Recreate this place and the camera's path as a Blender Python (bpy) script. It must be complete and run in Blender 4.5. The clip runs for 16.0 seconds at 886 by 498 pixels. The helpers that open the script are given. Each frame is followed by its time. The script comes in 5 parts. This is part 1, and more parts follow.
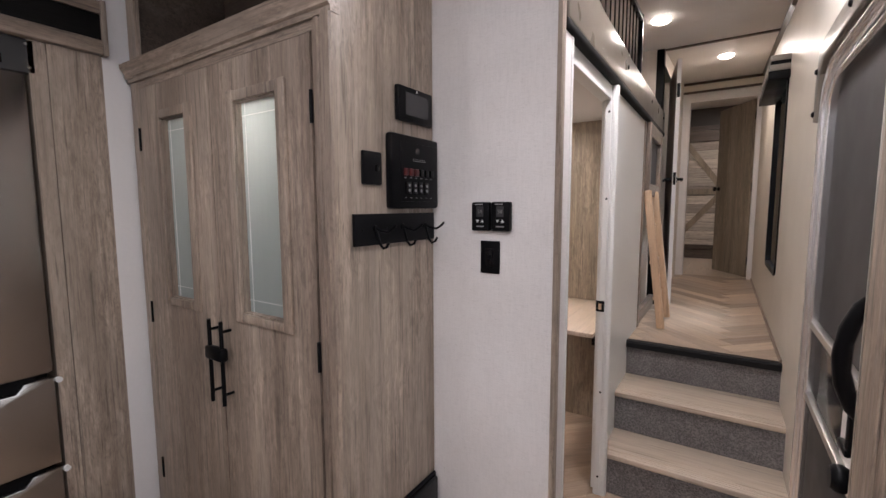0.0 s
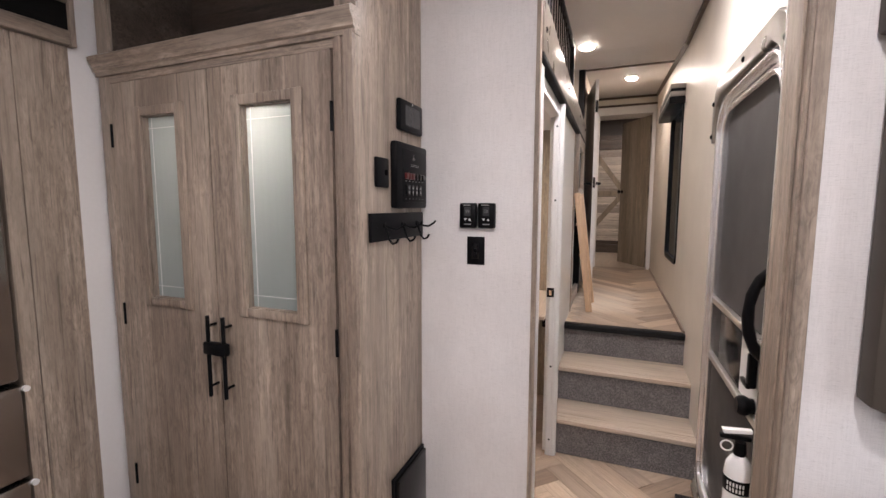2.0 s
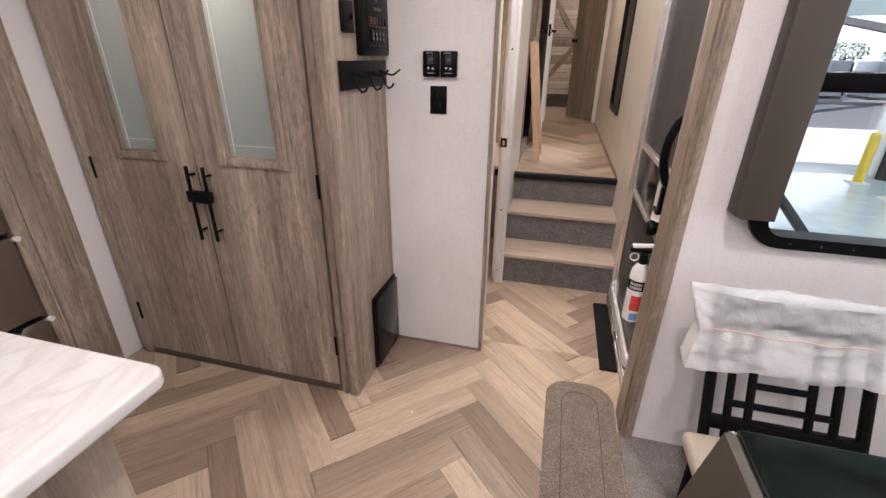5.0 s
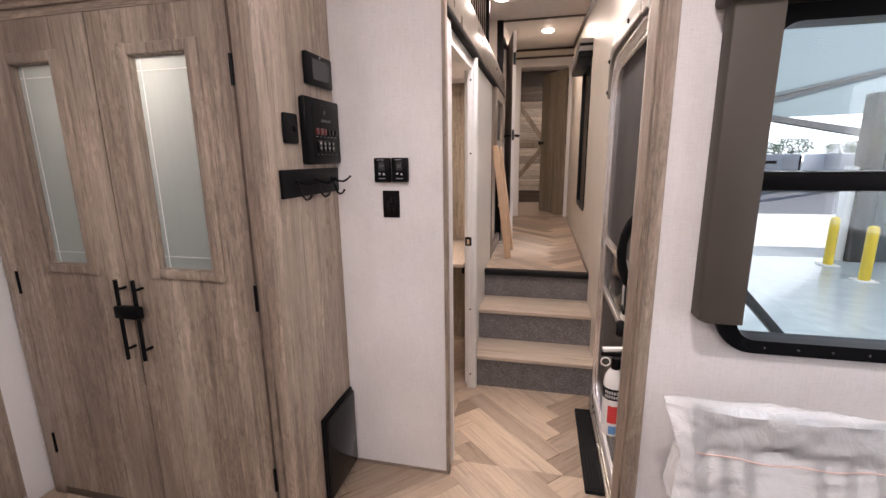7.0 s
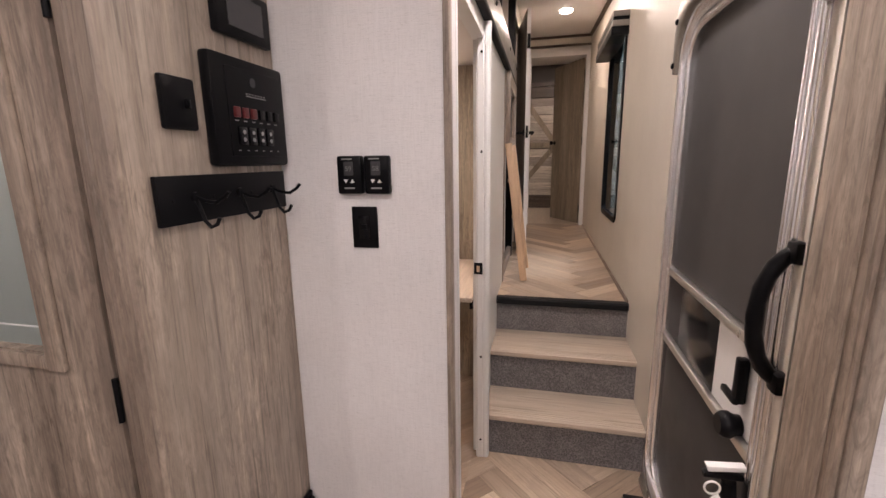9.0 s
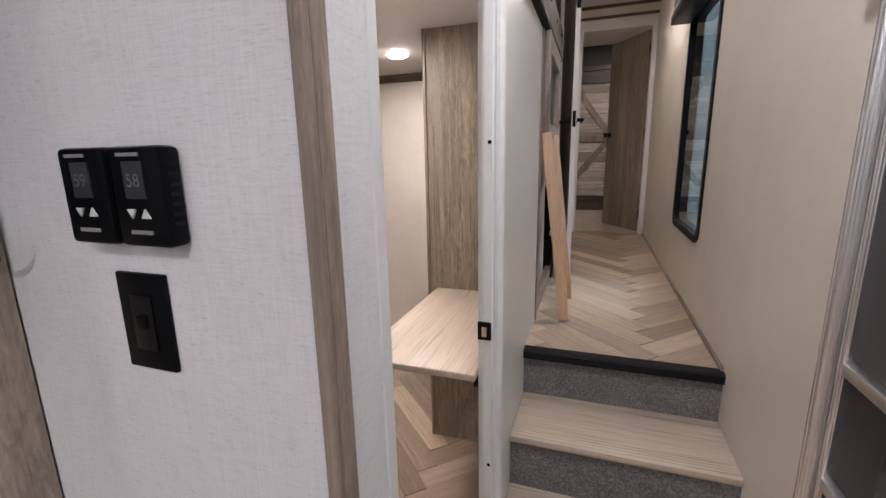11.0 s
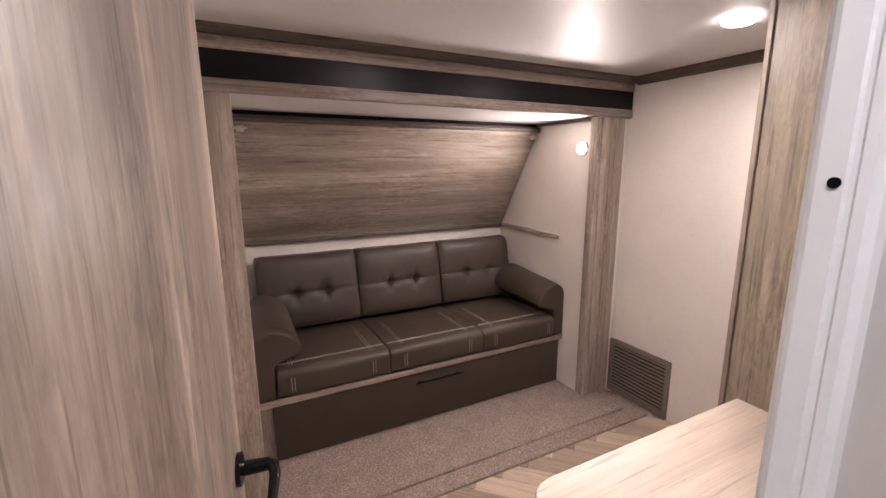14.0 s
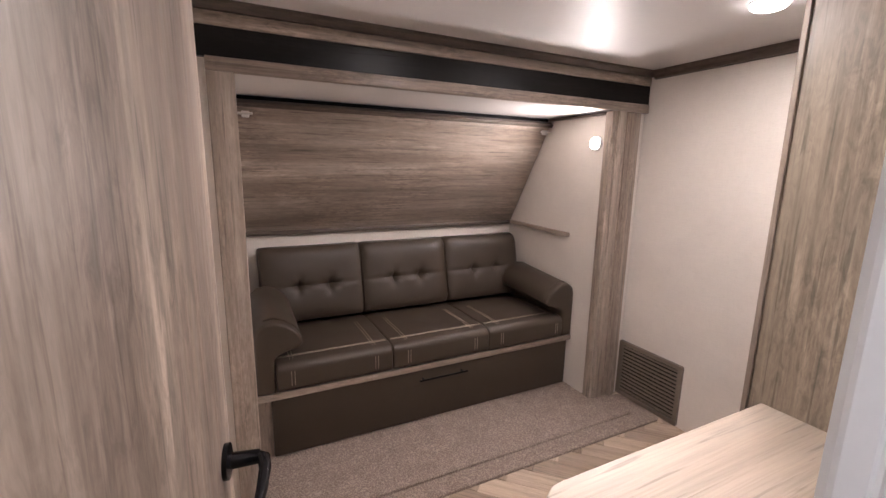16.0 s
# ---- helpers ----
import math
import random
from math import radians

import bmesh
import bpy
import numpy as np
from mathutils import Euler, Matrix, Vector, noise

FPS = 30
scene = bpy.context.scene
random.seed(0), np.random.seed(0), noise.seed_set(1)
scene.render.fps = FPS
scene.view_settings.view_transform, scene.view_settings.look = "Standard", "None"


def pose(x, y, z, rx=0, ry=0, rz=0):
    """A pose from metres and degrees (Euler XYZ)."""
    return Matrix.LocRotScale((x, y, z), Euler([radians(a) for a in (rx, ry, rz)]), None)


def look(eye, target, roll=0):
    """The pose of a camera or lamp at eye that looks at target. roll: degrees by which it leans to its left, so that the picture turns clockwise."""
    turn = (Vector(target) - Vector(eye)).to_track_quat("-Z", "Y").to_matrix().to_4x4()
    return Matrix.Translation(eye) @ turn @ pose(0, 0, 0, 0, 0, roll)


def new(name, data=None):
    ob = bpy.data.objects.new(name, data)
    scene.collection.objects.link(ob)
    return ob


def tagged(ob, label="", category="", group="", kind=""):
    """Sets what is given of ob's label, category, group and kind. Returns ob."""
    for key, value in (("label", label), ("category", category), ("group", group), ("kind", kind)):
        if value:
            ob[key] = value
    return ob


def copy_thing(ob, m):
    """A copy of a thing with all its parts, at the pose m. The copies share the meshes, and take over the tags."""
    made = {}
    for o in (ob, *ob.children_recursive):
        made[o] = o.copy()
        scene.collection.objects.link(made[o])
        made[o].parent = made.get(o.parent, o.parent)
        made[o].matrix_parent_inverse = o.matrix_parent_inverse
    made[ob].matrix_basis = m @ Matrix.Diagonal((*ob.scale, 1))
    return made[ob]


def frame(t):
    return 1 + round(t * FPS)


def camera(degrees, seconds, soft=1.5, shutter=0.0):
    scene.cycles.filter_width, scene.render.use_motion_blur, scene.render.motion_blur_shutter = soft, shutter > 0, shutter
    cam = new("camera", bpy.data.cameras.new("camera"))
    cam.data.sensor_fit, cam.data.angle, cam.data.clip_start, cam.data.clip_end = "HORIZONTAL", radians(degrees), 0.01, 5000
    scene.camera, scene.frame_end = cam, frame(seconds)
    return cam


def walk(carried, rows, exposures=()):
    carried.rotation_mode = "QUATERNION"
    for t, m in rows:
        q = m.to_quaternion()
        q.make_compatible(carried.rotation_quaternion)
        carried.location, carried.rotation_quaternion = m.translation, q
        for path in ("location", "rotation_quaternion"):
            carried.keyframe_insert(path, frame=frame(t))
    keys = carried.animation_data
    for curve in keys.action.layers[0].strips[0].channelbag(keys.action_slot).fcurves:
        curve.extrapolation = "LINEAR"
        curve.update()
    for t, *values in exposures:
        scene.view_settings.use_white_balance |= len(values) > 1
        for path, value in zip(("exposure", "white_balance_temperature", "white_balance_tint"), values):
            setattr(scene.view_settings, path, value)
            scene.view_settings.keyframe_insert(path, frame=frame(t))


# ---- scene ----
cam = camera(91.9, 16.0)
PATH = [
    (0, (0.047, -0.053, 1.482), (-1.042, 1.613, 1.288), -0.2),
    (0.5, (0.028, -0.107, 1.476), (-1.045, 1.572, 1.301), -0.4),
    (1, (-0.057, -0.212, 1.469), (-1.021, 1.529, 1.273), 0.2),
    (1.5, (-0.123, -0.327, 1.47), (-0.952, 1.483, 1.275), 0.2),
    (2, (-0.119, -0.377, 1.488), (-0.855, 1.472, 1.288), 0.1),
    (2.5, (-0.075, -0.432, 1.475), (-0.77, 1.432, 1.266), -0.4),
    (3, (-0.047, -0.487, 1.471), (-0.732, 1.36, 1.13), -0.5),
    (3.5, (-0.029, -0.521, 1.462), (-0.694, 1.255, 0.826), -0.5),
    (3.7, (-0.029, -0.534, 1.471), (-0.678, 1.207, 0.731), -0.3),
    (5.8, (-0.16, -0.616, 1.489), (-0.557, 1.163, 0.665), 0.3),
    (6, (-0.127, -0.591, 1.498), (-0.543, 1.214, 0.745), 0.0),
    (6.5, (-0.064, -0.524, 1.504), (-0.493, 1.367, 1.013), -0.4),
    (7, (-0.014, -0.444, 1.497), (-0.453, 1.462, 1.081), -0.7),
    (7.5, (-0.048, -0.342, 1.49), (-0.49, 1.567, 1.09), -0.6),
    (8, (-0.153, -0.183, 1.516), (-0.596, 1.725, 1.11), -0.6),
    (8.5, (-0.183, -0.035, 1.492), (-0.621, 1.875, 1.096), -0.5),
    (8.7, (-0.163, 0.061, 1.484), (-0.602, 1.971, 1.084), -0.7),
    (11, (-0.167, 0.988, 1.483), (-0.817, 2.833, 1.065), -1.1),
    (11.5, (-0.104, 1.186, 1.479), (-1.098, 2.872, 1.069), -1.6),
    (12, (-0.108, 1.297, 1.482), (-1.379, 2.785, 1.071), -1.4),
    (12.5, (-0.172, 1.399, 1.498), (-1.605, 2.735, 1.099), -1.1),
    (13, (-0.208, 1.49, 1.515), (-1.808, 2.624, 1.124), -0.8),
    (13.5, (-0.212, 1.596, 1.516), (-1.945, 2.516, 1.127), -0.8),
    (14, (-0.235, 1.606, 1.538), (-1.982, 2.499, 1.152), -0.2),
    (14.5, (-0.246, 1.583, 1.547), (-1.999, 2.464, 1.16), 0.7),
    (15, (-0.27, 1.603, 1.514), (-2.033, 2.467, 1.131), 0.9),
    (15.5, (-0.286, 1.613, 1.51), (-2.047, 2.48, 1.128), 0.9),
    (16, (-0.291, 1.625, 1.486), (-2.051, 2.496, 1.106), 1.0),
]
walk(cam, [(t, look(eye, target, roll)) for t, eye, target, roll in PATH],
     [(0, -0.05, 6250, 14), (1, 0.0, 6300, 14), (2, 0.25, 6450, 15), (3, 0.28, 6600, 15), (7, 0.24, 6750, 19), (8.7, 0.1, 6900, 20), (11, -0.1, 6000, 12), (11.5, -0.3, 5750, 13), (12, -0.5, 5750, 14), (12.5, -0.68, 5800, 16), (13, -0.8, 7200, 24), (13.5, 0.12, 6600, 21), (14, 0.22, 6050, 18), (16, 0.14, 5900, 16)])

# ---- world, sun, lamps ----
world = bpy.data.worlds.new("world")
scene.world = world
world.use_nodes = True
wn = world.node_tree
sky = wn.nodes.new("ShaderNodeTexSky")
sky.sky_type, sky.sun_disc = "NISHITA", False
sky.sun_elevation, sky.sun_rotation = radians(40), radians(99)
wn.links.new(sky.outputs[0], wn.nodes["Background"].inputs[0])
wn.nodes["Background"].inputs[1].default_value = 0.15
sun = new("sun", bpy.data.lights.new("sun", "SUN"))
sun.data.energy, sun.data.angle, sun.data.color = 5.0, radians(0.6), (1.0, 0.95, 0.88)
sun.matrix_world = look((0, 0, 0), (-0.75, 0.12, -0.65))


def area_lamp(x, y, z, size, watts, colour, rot=(0, 0, 0), spread=180):
    lamp = new("lamp_light", bpy.data.lights.new("lamp_light", "AREA"))
    lamp.data.shape, lamp.data.size, lamp.data.energy, lamp.data.color = "DISK", size, watts, colour
    lamp.data.spread = radians(spread)
    lamp.matrix_world = pose(x, y, z, *rot)
    return lamp


WARM = (1.0, 0.87, 0.76)
NEUTRAL = (1.0, 0.955, 0.94)
DAYLIGHT = (0.86, 0.93, 1.0)

# ---- mesh helpers ----


def cube(bm, x0, x1, y0, y1, z0, z1):
    vs = [bm.verts.new((x, y, z)) for z in (z0, z1) for y in (y0, y1) for x in (x0, x1)]
    for f in ((0, 2, 3, 1), (4, 5, 7, 6), (0, 1, 5, 4), (2, 6, 7, 3), (0, 4, 6, 2), (1, 3, 7, 5)):
        bm.faces.new([vs[i] for i in f])
    return vs


def boxes(*specs, bev=0.0, seg=2):
    bm = bmesh.new()
    for s in specs:
        cube(bm, *s)
    if bev:
        bmesh.ops.bevel(bm, geom=list(bm.edges), offset=bev, segments=seg, profile=0.5, affect="EDGES", clamp_overlap=True)
    return bm


def prism(points, axis, a, b, bev=0.0, seg=2):
    """A 2D outline pulled along an axis from a to b. The outline's two coordinates are the other axes in order."""
    bm = bmesh.new()

    def v(p, h):
        c = [p[0], p[1]]
        c.insert("xyz".index(axis), h)
        return bm.verts.new(c)
    lo, hi = [v(p, a) for p in points], [v(p, b) for p in points]
    n = len(points)
    bm.faces.new(lo), bm.faces.new(list(reversed(hi)))
    for i in range(n):
        bm.faces.new((lo[i], hi[i], hi[(i + 1) % n], lo[(i + 1) % n]))
    bmesh.ops.recalc_face_normals(bm, faces=list(bm.faces))
    if bev:
        caps = [e for e in bm.edges if len(e.link_faces) == 2 and any(len(f.verts) == n for f in e.link_faces)] if n != 4 else list(bm.edges)
        bmesh.ops.bevel(bm, geom=caps, offset=bev, segments=seg, profile=0.5, affect="EDGES", clamp_overlap=True)
    return bm


def rounded(x0, x1, z0, z1, r, n=6):
    pts = []
    for cx, cz, a in ((x1 - r, z1 - r, 0), (x0 + r, z1 - r, 90), (x0 + r, z0 + r, 180), (x1 - r, z0 + r, 270)):
        for i in range(n + 1):
            t = radians(a + 90 * i / n)
            pts.append((cx + r * math.cos(t), cz + r * math.sin(t)))
    return pts


def ring(outer, inner, axis, a, b):
    """A flat frame between two outlines of the same number of points."""
    bm = bmesh.new()

    def v(p, h):
        c = [p[0], p[1]]
        c.insert("xyz".index(axis), h)
        return bm.verts.new(c)
    rows = [[v(p, h) for p in o] for o, h in ((outer, a), (outer, b), (inner, b), (inner, a))]
    n = len(outer)
    for j in range(4):
        r, s = rows[j], rows[(j + 1) % 4]
        for i in range(n):
            bm.faces.new((r[i], r[(i + 1) % n], s[(i + 1) % n], s[i]))
    bmesh.ops.recalc_face_normals(bm, faces=list(bm.faces))
    return bm


def tube(points, r, seg=10, caps=True):
    bm = bmesh.new()
    pts = [Vector(p) for p in points]
    rings = []
    side = None
    for i, p in enumerate(pts):
        d = (pts[min(i + 1, len(pts) - 1)] - pts[max(i - 1, 0)]).normalized()
        if side is None:
            side = d.orthogonal().normalized()
        side = (side - d * side.dot(d)).normalized()
        up = d.cross(side)
        rr = r[i] if isinstance(r, (list, tuple)) else r
        rings.append([bm.verts.new(p + rr * (math.cos(2 * math.pi * k / seg) * side + math.sin(2 * math.pi * k / seg) * up)) for k in range(seg)])
    for a, b in zip(rings, rings[1:]):
        for k in range(seg):
            bm.faces.new((a[k], a[(k + 1) % seg], b[(k + 1) % seg], b[k]))
    if caps:
        bm.faces.new(list(reversed(rings[0]))), bm.faces.new(rings[-1])
    bmesh.ops.recalc_face_normals(bm, faces=list(bm.faces))
    return bm


def lathe(profile, x, y, z, axis="z", seg=24):
    """profile: (radius, height) rows along the axis."""
    c, d = Vector((x, y, z)), {"x": Vector((1, 0, 0)), "y": Vector((0, 1, 0)), "z": Vector((0, 0, 1))}[axis]
    bm = bmesh.new()
    s = d.orthogonal().normalized()
    u = d.cross(s)
    rows = [[bm.verts.new(c + d * h + max(r, 0.0004) * (math.cos(2 * math.pi * k / seg) * s + math.sin(2 * math.pi * k / seg) * u)) for k in range(seg)] for r, h in profile]
    for a, b in zip(rows, rows[1:]):
        for k in range(seg):
            bm.faces.new((a[k], a[(k + 1) % seg], b[(k + 1) % seg], b[k]))
    bm.faces.new(rows[0]), bm.faces.new(list(reversed(rows[-1])))
    bmesh.ops.recalc_face_normals(bm, faces=list(bm.faces))
    return bm


def merge(*bms):
    out = bmesh.new()
    for b in bms:
        me = bpy.data.meshes.new("tmp")
        b.to_mesh(me)
        b.free()
        out.from_mesh(me)
        bpy.data.meshes.remove(me)
    return out


def turned(bm, m):
    bmesh.ops.transform(bm, matrix=m, verts=list(bm.verts))
    return bm


BASE = {}


def mesh_object(name, bm, material, smooth=False):
    me = bpy.data.meshes.new(name)
    bm.to_mesh(me)
    bm.free()
    me.materials.append(material)
    if smooth:
        me.shade_smooth()
        me.set_sharp_from_angle(angle=radians(38))
    return new(name, me)


def part(name, bm, material, parent, label="", smooth=True):
    ob = mesh_object(name, bm, material, smooth)
    ob.parent = parent
    if parent.name in BASE:
        ob.matrix_parent_inverse = Matrix.Translation(-BASE[parent.name])
    return tagged(ob, label)


def thing(name, x, y, z, label, category, group="", kind=""):
    ob = new(name)
    ob.empty_display_size = 0.05
    ob.location = (x, y, z)
    BASE[ob.name] = Vector((x, y, z))
    return tagged(ob, label, category, group, kind)


def structure(name, bm, material, label, category="wall", smooth=False):
    return tagged(mesh_object(name, bm, material, smooth), label, category, "", "structure")


# ---- materials ----


def shader(name, rough=0.5, metal=0.0, base=(0.5, 0.5, 0.5)):
    m = bpy.data.materials.new(name)
    m.use_nodes = True
    b = m.node_tree.nodes["Principled BSDF"]
    b.inputs["Base Color"].default_value = (*base, 1)
    b.inputs["Roughness"].default_value, b.inputs["Metallic"].default_value = rough, metal
    return m, m.node_tree, b


def add(nt, kind, **values):
    n = nt.nodes.new(kind)
    for key, value in values.items():
        n.inputs[key.replace("_", " ")].default_value = value
    return n


def stretched(nt, scale, nscale=1.0, detail=5.0, rough=0.55, distort=0.0, offset=None):
    tc = nt.nodes.new("ShaderNodeTexCoord")
    mp = add(nt, "ShaderNodeMapping", Scale=scale)
    nt.links.new(tc.outputs["Object"], mp.inputs[0])
    if offset:
        nt.links.new(offset, mp.inputs["Location"])
    no = add(nt, "ShaderNodeTexNoise", Scale=nscale, Detail=detail, Roughness=rough, Distortion=distort)
    nt.links.new(mp.outputs[0], no.inputs[0])
    return no.outputs[0]


def ramp(nt, fac, *stops):
    r = nt.nodes.new("ShaderNodeValToRGB")
    e = r.color_ramp.elements
    while len(e) < len(stops):
        e.new(0.5)
    for el, (p, c) in zip(e, stops):
        el.position, el.color = p, (*c, 1) if len(c) == 3 else c
    nt.links.new(fac, r.inputs[0])
    return r.outputs[0]


def mixed(nt, a, b, fac, mode="MIX"):
    n = nt.nodes.new("ShaderNodeMix")
    n.data_type, n.blend_type = "RGBA", mode
    for value, i in ((fac, 0), (a, 6), (b, 7)):
        if hasattr(value, "is_linked"):
            nt.links.new(value, n.inputs[i])
        else:
            n.inputs[i].default_value = value if i == 0 else (*value, 1)
    return n.outputs[2]


def bumped(nt, b, height, strength, distance=0.002):
    n = add(nt, "ShaderNodeBump", Strength=strength, Distance=distance)
    nt.links.new(height, n.inputs["Height"])
    nt.links.new(n.outputs[0], b.inputs["Normal"])


def grain_scale(axis, across, along):
    return tuple(along if a == axis else across for a in "xyz")


def wood(name, dark, mid, light, axis="z", rough=0.42, piece=False, contrast=1.0, cloudy=1.0):
    """Printed oak laminate with the grain along one axis."""
    m, nt, b = shader(name, rough)
    off = None
    if piece:
        info = nt.nodes.new("ShaderNodeObjectInfo")
        comb = nt.nodes.new("ShaderNodeCombineXYZ")
        mul = add(nt, "ShaderNodeMath")
        mul.operation, mul.inputs[1].default_value = "MULTIPLY", 37.0
        nt.links.new(info.outputs["Random"], mul.inputs[0])
        for i in range(3):
            nt.links.new(mul.outputs[0], comb.inputs[i])
        off = comb.outputs[0]
    k = contrast
    band = stretched(nt, grain_scale(axis, 6.5, 0.42), 1, 3, 0.5, 0.5, off)
    rings = stretched(nt, grain_scale(axis, 8, 0.55), 1, 2, 0.5, 0.6, off)
    fine = stretched(nt, grain_scale(axis, 34, 1.6), 1, 6, 0.6, 0.8, off)
    cloud = stretched(nt, grain_scale(axis, 13, 2.6), 1, 6, 0.62, 1.4, off)
    mottle = stretched(nt, grain_scale(axis, 60, 14.0), 1, 6, 0.66, 1.2, off)
    hair = stretched(nt, grain_scale(axis, 210, 4.2), 1, 4, 0.6, 0.3, off)
    vein = stretched(nt, grain_scale(axis, 90, 3.2), 1, 3, 0.5, 0.4, off)
    patch = stretched(nt, grain_scale(axis, 4.5, 2.0), 1, 3, 0.5, 0.6, off)
    fleck = stretched(nt, grain_scale(axis, 48, 13.0), 1, 6, 0.68, 1.6, off)
    col = ramp(nt, band, (0.32, dark), (0.5, mid), (0.68, light))
    col = mixed(nt, mid, col, 0.78 * k)
    grey = lambda v: (v, v * 0.992, v * 0.985)
    lines = ramp(nt, rings, (0.36, grey(1.0)), (0.41, grey(0.86)), (0.425, grey(1.04)), (0.47, grey(0.89)), (0.485, grey(1.05)), (0.53, grey(0.87)), (0.545, grey(1.05)), (0.60, grey(0.88)), (0.615, grey(1.04)), (0.68, grey(0.93)))
    col = mixed(nt, col, lines, 0.62 * k * min(1.0, 0.4 + cloudy), "MULTIPLY")
    col = mixed(nt, col, ramp(nt, fine, (0.34, grey(0.70)), (0.5, grey(0.99)), (0.66, grey(1.14))), 0.55 * k, "MULTIPLY")
    col = mixed(nt, col, ramp(nt, hair, (0.36, grey(0.80)), (0.5, grey(0.99)), (0.66, grey(1.09))), 0.6 * k, "MULTIPLY")
    col = mixed(nt, col, ramp(nt, vein, (0.33, grey(0.55)), (0.40, grey(1.0))), 0.8 * k, "MULTIPLY")
    col = mixed(nt, col, ramp(nt, cloud, (0.34, grey(0.74)), (0.5, grey(0.99)), (0.66, grey(1.16))), 0.5 * k * cloudy, "MULTIPLY")
    col = mixed(nt, col, ramp(nt, mottle, (0.38, grey(0.82)), (0.5, grey(1.0)), (0.64, grey(1.12))), 0.6 * k * cloudy, "MULTIPLY")
    where = ramp(nt, patch, (0.40, (0, 0, 0)), (0.56, (1, 1, 1)))
    strokes = mixed(nt, (1, 1, 1), ramp(nt, fleck, (0.38, grey(0.70)), (0.5, grey(1.0)), (0.64, grey(1.22))), where)
    col = mixed(nt, col, strokes, 0.8 * k * cloudy, "MULTIPLY")
    tc = nt.nodes.new("ShaderNodeTexCoord")
    mp = add(nt, "ShaderNodeMapping", Scale=tuple(3.0 if a == axis else 42 for a in "xyz"))
    mp.inputs["Rotation"].default_value = (0.55, 0.55, 0.55)
    nt.links.new(tc.outputs["Object"], mp.inputs[0])
    saw = add(nt, "ShaderNodeTexNoise", Scale=1.0, Detail=3.0, Roughness=0.55, Distortion=0.4)
    nt.links.new(mp.outputs[0], saw.inputs[0])
    sawn = mixed(nt, (1, 1, 1), ramp(nt, saw.outputs[0], (0.50, grey(0.96)), (0.62, grey(1.34))), where)
    col = mixed(nt, col, sawn, 0.7 * k * cloudy, "MULTIPLY")
    if piece:
        tone = ramp(nt, info.outputs["Random"], (0.0, (0.54, 0.50, 0.48)), (0.35, (0.78, 0.75, 0.73)), (0.6, (1.02, 1.0, 0.98)), (1.0, (1.18, 1.16, 1.13)))
        col = mixed(nt, col, tone, 1.0, "MULTIPLY")
    nt.links.new(col, b.inputs["Base Color"])
    rr = nt.nodes.new("ShaderNodeMapRange")
    for i, v in ((1, 0.3), (2, 0.7), (3, rough - 0.08), (4, rough + 0.12)):
        rr.inputs[i].default_value = v
    nt.links.new(fine, rr.inputs[0])
    nt.links.new(rr.outputs[0], b.inputs["Roughness"])
    bumped(nt, b, fine, 0.10, 0.001)
    return m


def linen(name, base, amount=0.5, rough=0.75):
    """Woven-look vinyl wallpaper."""
    m, nt, b = shader(name, rough)
    h = stretched(nt, (22, 22, 420), 1, 3, 0.6)
    v = stretched(nt, (380, 380, 18), 1, 3, 0.6)
    blot = stretched(nt, (3, 3, 3), 1, 3, 0.5)
    weave = mixed(nt, h, v, 0.45)
    c = ramp(nt, weave, (0.3, tuple(x * (1 - 0.32 * amount) for x in base)), (0.55, base), (0.8, tuple(min(1, x * (1 + 0.08 * amount)) for x in base)))
    c = mixed(nt, c, ramp(nt, blot, (0.35, (0.94, 0.935, 0.93)), (0.65, (1.02, 1.02, 1.02))), 1.0, "MULTIPLY")
    fleck = stretched(nt, (95, 95, 620), 1, 3, 0.6, 0.3)
    c = mixed(nt, c, ramp(nt, fleck, (0.32, (0.72, 0.71, 0.70)), (0.42, (1, 1, 1))), min(1.0, amount * 1.3), "MULTIPLY")
    nt.links.new(c, b.inputs["Base Color"])
    bumped(nt, b, weave, 0.5 * amount + 0.1, 0.0014)
    return m


def plain(name, base, rough=0.5, metal=0.0, vary=0.06, grain=60.0, bump=0.08, coat=0.0, spec=0.5, uneven=0.07):
    m, nt, b = shader(name, rough, metal, base)
    small = stretched(nt, (grain,) * 3, 1, 4, 0.6)
    big = stretched(nt, (4, 4, 4), 1, 3, 0.5)
    k = mixed(nt, small, big, 0.5)
    c = ramp(nt, k, (0.3, tuple(x * (1 - vary) for x in base)), (0.7, tuple(min(1, x * (1 + vary)) for x in base)))
    nt.links.new(c, b.inputs["Base Color"])
    rr = nt.nodes.new("ShaderNodeMapRange")
    for i, v in ((1, 0.3), (2, 0.7), (3, max(0.02, rough - uneven)), (4, min(1, rough + uneven))):
        rr.inputs[i].default_value = v
    nt.links.new(big, rr.inputs[0])
    nt.links.new(rr.outputs[0], b.inputs["Roughness"])
    b.inputs["Coat Weight"].default_value = coat
    b.inputs["Specular IOR Level"].default_value = spec
    if bump:
        bumped(nt, b, small, bump, 0.0008)
    return m


def brushed(name, base, rough, axis):
    m, nt, b = shader(name, rough, 1.0, base)
    n = stretched(nt, grain_scale(axis, 300, 6), 1, 3, 0.5)
    nt.links.new(ramp(nt, n, (0.3, tuple(x * 0.86 for x in base)), (0.7, base)), b.inputs["Base Color"])
    bumped(nt, b, n, 0.08, 0.0005)
    return m


